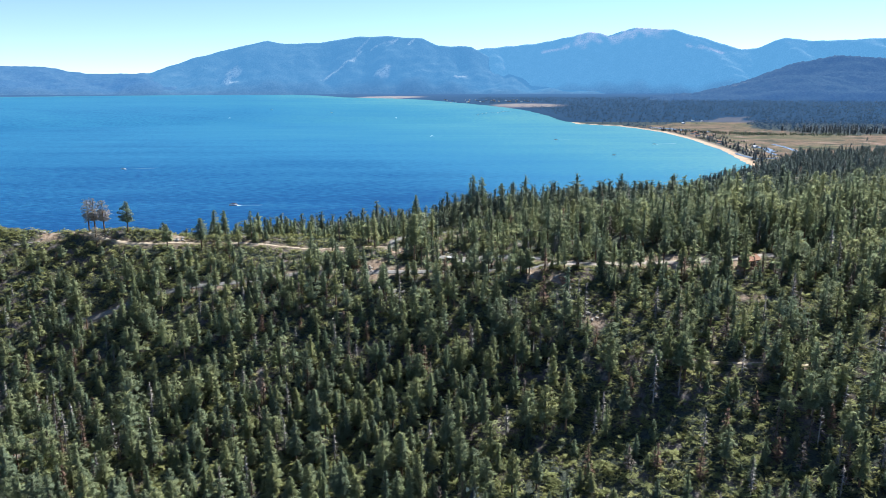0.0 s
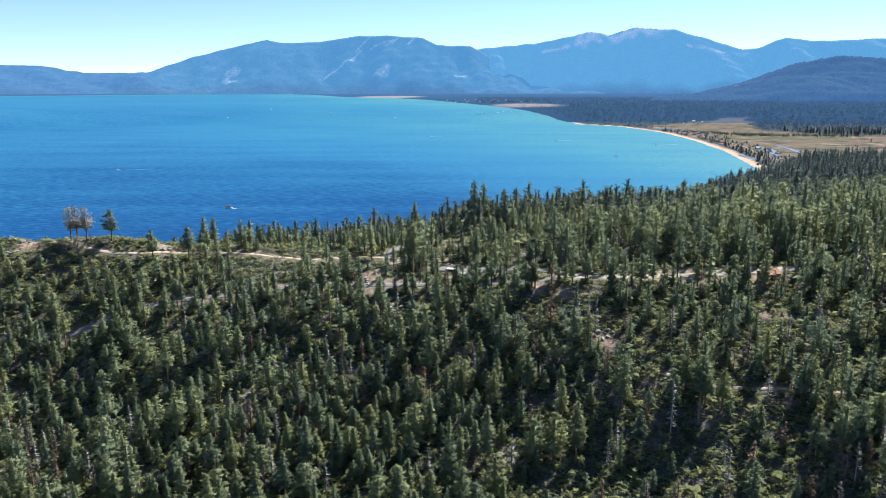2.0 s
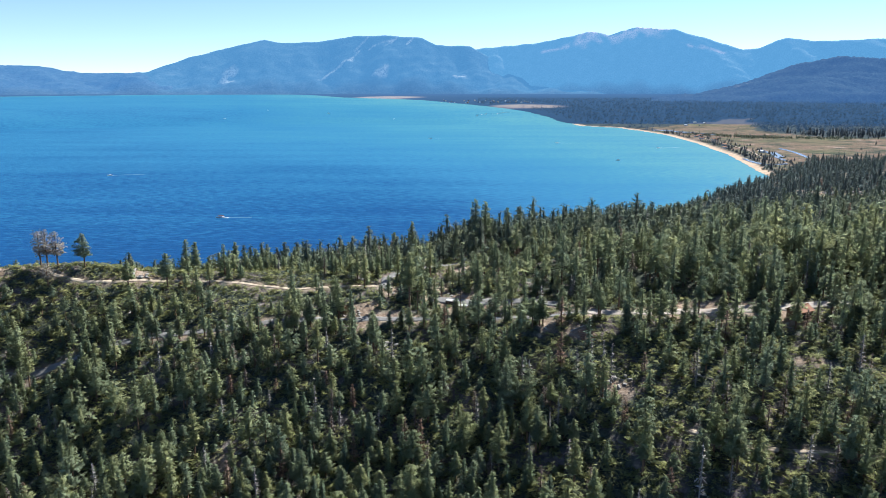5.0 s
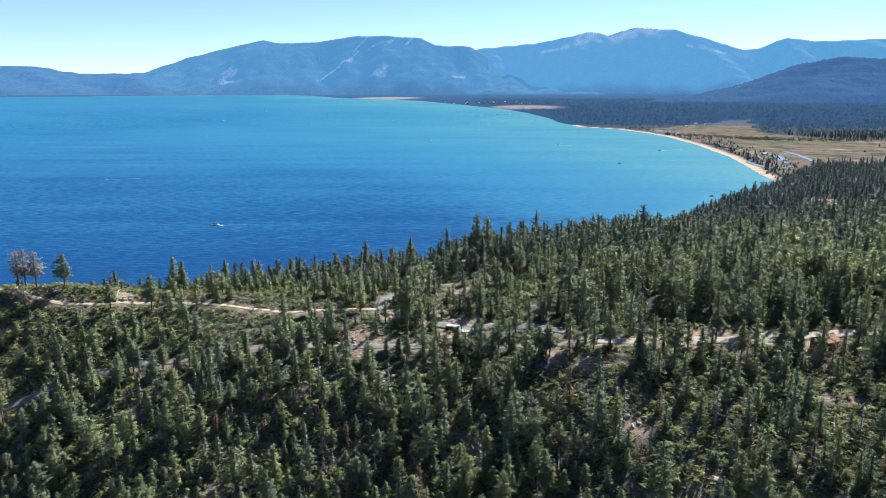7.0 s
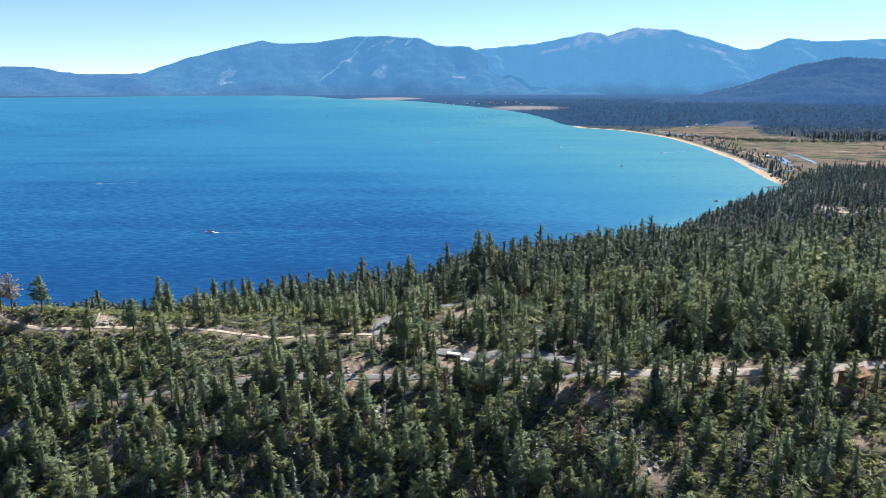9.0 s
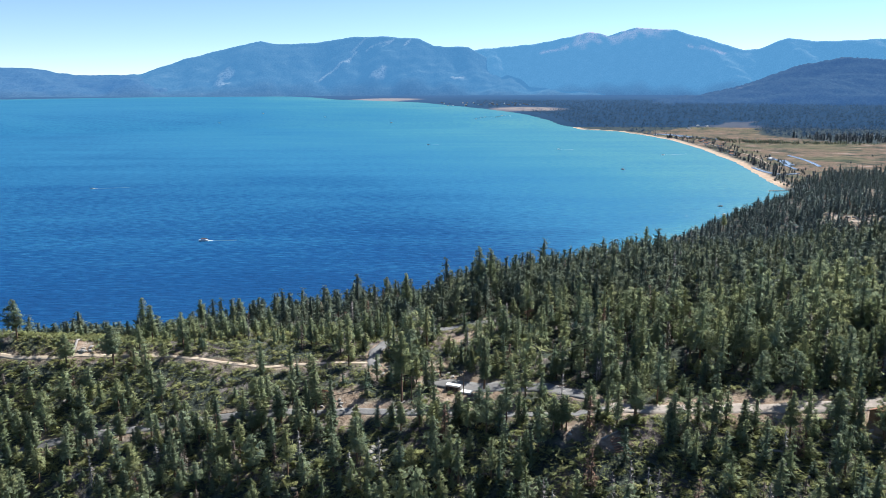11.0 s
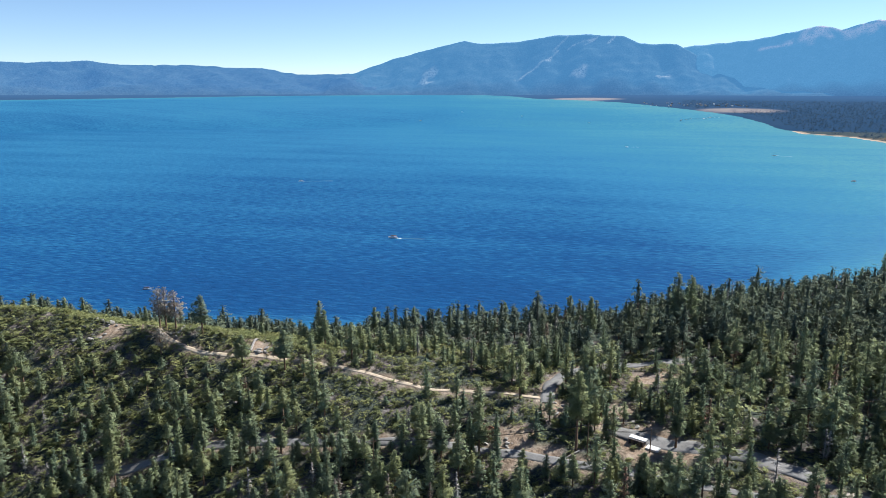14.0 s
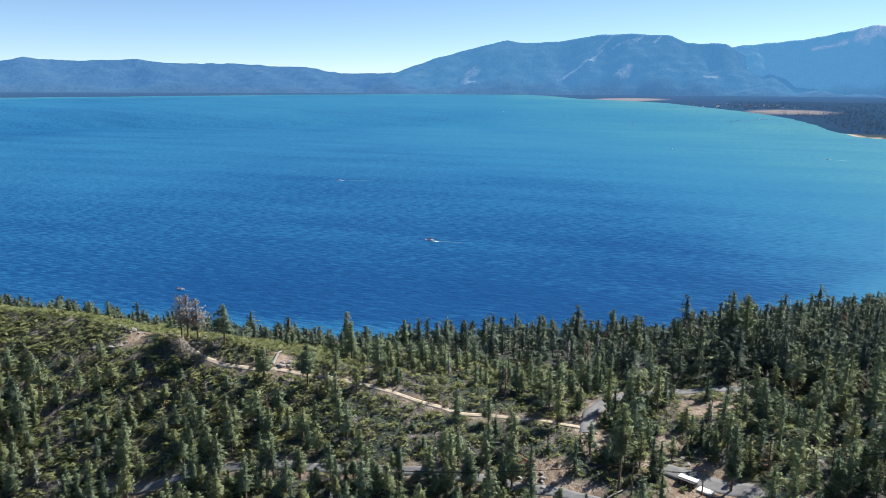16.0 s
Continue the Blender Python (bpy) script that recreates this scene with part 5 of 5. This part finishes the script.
def pole(x, y, tall, label, arm=True):
    root = new("utility_pole")
    root.matrix_basis = pose(x, y, float(land(x, y)) - 0.3, 0, 0, 20)
    part("shaft", mesh_of("pole_shaft", *rod((0, 0, -0.8), (0, 0, tall), 0.16, 0.11, 7), BROWN_BOARDS), root)
    if arm:
        part("crossarm", box_mesh("pole_arm", (2.2, 0.12, 0.14), (0, 0, tall - 0.7), BROWN_BOARDS, 0.01), root)
        for k in (-0.95, 0, 0.95):
            part("insulator", mesh_of("pole_insulator", *rod((k, 0, tall - 0.62), (k, 0, tall - 0.35), 0.07, 0.05, 6), WHITE_METAL), root)
    tagged(root, label, "pole")
    return np.array([x, y, float(land(x, y)) - 0.3 + tall - 0.4])


TOPS = [pole(7.6, 287.0, 7.0, "short timber lamp pole beside the parking strip", False), pole(-8, 283, 9.0, "timber utility pole with a crossarm at the road"), pole(-62, 270, 10.0, "timber utility pole standing among the firs"), pole(60, 300, 12.0, "timber utility pole rising from the forest"), pole(150, 352, 14.0, "timber utility pole high on the wooded slope")]


def cable(a, b, sag, shift):
    pts = [a + (b - a) * k + np.array([shift, shift * 0.4, -sag * 4 * k * (1 - k)]) for k in np.linspace(0, 1, 13)]
    verts, tris = loft([[p + np.array(o) * 0.035 for o in ((1, 0, 0), (0, 0, 1), (-1, 0, 0), (0, 0, -1))] for p in pts])
    tagged(new("power_line", mesh_of("power_line", verts, tris, WIRE)), "thin dark overhead wire sagging between timber poles", "wire", "overhead wires")


for a, b in ((2, 1), (1, 0), (1, 3), (3, 4)):
    for shift in (-0.9, 0.0, 0.9):
        cable(TOPS[a], TOPS[b], 1.2, shift)


def timber_steps():
    """Terraced log steps in the dirt bank below the road."""
    root = new("log_steps")
    root.matrix_basis = pose(46.5, 253.0, float(land(46.5, 253.0)), 0, 0, 24)
    for k in range(6):
        z = 0.25 + float(land(46.5, 253.0 - 1.6 + 0.7 * k) - land(46.5, 253.0))
        v, f = rod((-2.6 + 0.15 * k, -1.6 + 0.7 * k, z), (2.4 + 0.15 * k, -1.7 + 0.7 * k, z + 0.15), 0.17, 0.15, 7)
        part("log", mesh_of("step_log", v, f, RUST_WOOD), root)
    tagged(root, "row of rust brown log steps set in a bare dirt bank", "steps")


timber_steps()


# ---- fallen logs and boulders ----
def log(x0, y0, x1, y1, r, label="bleached fallen trunk lying on the slope"):
    a, b = (x0, y0, float(land(x0, y0)) + r * 1.1), (x1, y1, float(land(x1, y1)) + r * 0.9)
    mid = [(p + q) / 2 for p, q in zip(a, b)]
    mid[2] = max(mid[2], float(land(mid[0], mid[1])) + r)
    bits = [rod(a, mid, r, r * 0.8, 7), rod(mid, b, r * 0.8, r * 0.5, 7)]
    rng = np.random.RandomState(int(abs(x0 * 7 + y0)))
    for _ in range(5):
        k = rng.uniform(0.3, 0.9)
        p = np.array(a) * (1 - k) + np.array(b) * k
        bits.append(rod(p, p + rng.uniform(-0.7, 0.7, 3) + (0, 0, 0.6), 0.06, 0.02, 3))
    tagged(new("fallen_log", mesh_of("fallen_log", *joined(bits), DEAD_WOOD)), label, "log", "fallen logs")


for row in ((-122.4, 312.5, -125.2, 323.9, 0.5), (42, 255, 47, 257, 0.3), (46.2, 236.7, 44.4, 231.9, 0.3), (47.5, 236, 47, 231.5, 0.25), (99.4, 219.5, 101.5, 223, 0.3), (-147, 219, -140.3, 212.9, 0.4), (32, 229.6, 30.7, 220, 0.32), (-10, 283.5, -14, 280, 0.25),
            (30, 283, 33, 278, 0.3), (62, 222, 66, 226, 0.25), (78, 228, 74, 232, 0.28), (-62, 262, -58, 257, 0.28), (-98, 262, -92, 265, 0.3), (-130, 288, -124, 291, 0.28), (12, 224, 17, 228, 0.25), (88, 247, 95, 245, 0.3)):
    log(*row)


def boulder_mesh(seed):
    rng = np.random.RandomState(seed)
    bm = bmesh.new()
    bmesh.ops.create_icosphere(bm, subdivisions=2, radius=1.0)
    cut = rng.normal(size=(7, 3))
    cut /= np.linalg.norm(cut, axis=1)[:, None]
    for v in bm.verts:
        p = np.array(v.co)
        for c in cut:
            over = p @ c - 0.72
            if over > 0:
                p = p - c * over * 0.9
        v.co = p * (1 + 0.05 * rng.normal())
    return bm_mesh("boulder", bm, GRANITE)


ROCKS = [boulder_mesh(k) for k in range(6)]
rng_rock = np.random.RandomState(17)
PATCHES = [(-186, 317, 8, 16, 1.3), (-119, 314, 4, 10, 0.9), (-116, 292, 4, 8, 1.0), (-29, 283, 4, 14, 0.7), (-20, 303, 5, 12, 0.7), (-15, 262, 6, 14, 0.9), (-60, 226, 5, 10, 1.0), (-152, 317, 5, 14, 0.9), (50, 234, 6, 14, 0.9), (2, 300, 5, 12, 0.8), (84, 246, 8, 12, 0.9), (-138, 319, 5, 9, 0.8), (36, 260, 5, 10, 0.6), (-50, 312, 6, 8, 0.7), (104, 250, 8, 10, 0.8), (-40, 255, 8, 8, 0.8), (306, 596, 12, 14, 2.2), (330, 585, 16, 12, 2.4), (440, 715, 40, 22, 2.6)]
for cx, cy, spread, count, big in PATCHES:
    for _ in range(count):
        bx, by, bs = cx + rng_rock.normal() * spread * 0.5, cy + rng_rock.normal() * spread * 0.4, big * rng_rock.uniform(0.35, 1.3)
        rock = new("boulder", ROCKS[rng_rock.randint(6)])
        rock.matrix_basis = pose(bx, by, float(land(bx, by)) + 0.15 * bs, rng_rock.uniform(-20, 20), rng_rock.uniform(-20, 20), rng_rock.uniform(0, 360)) @ Matrix.Diagonal((bs, bs * rng_rock.uniform(0.6, 1), bs * rng_rock.uniform(0.35, 0.7), 1))
        tagged(rock, "pale weathered granite boulder half buried in the slope", "boulder", "granite boulders")
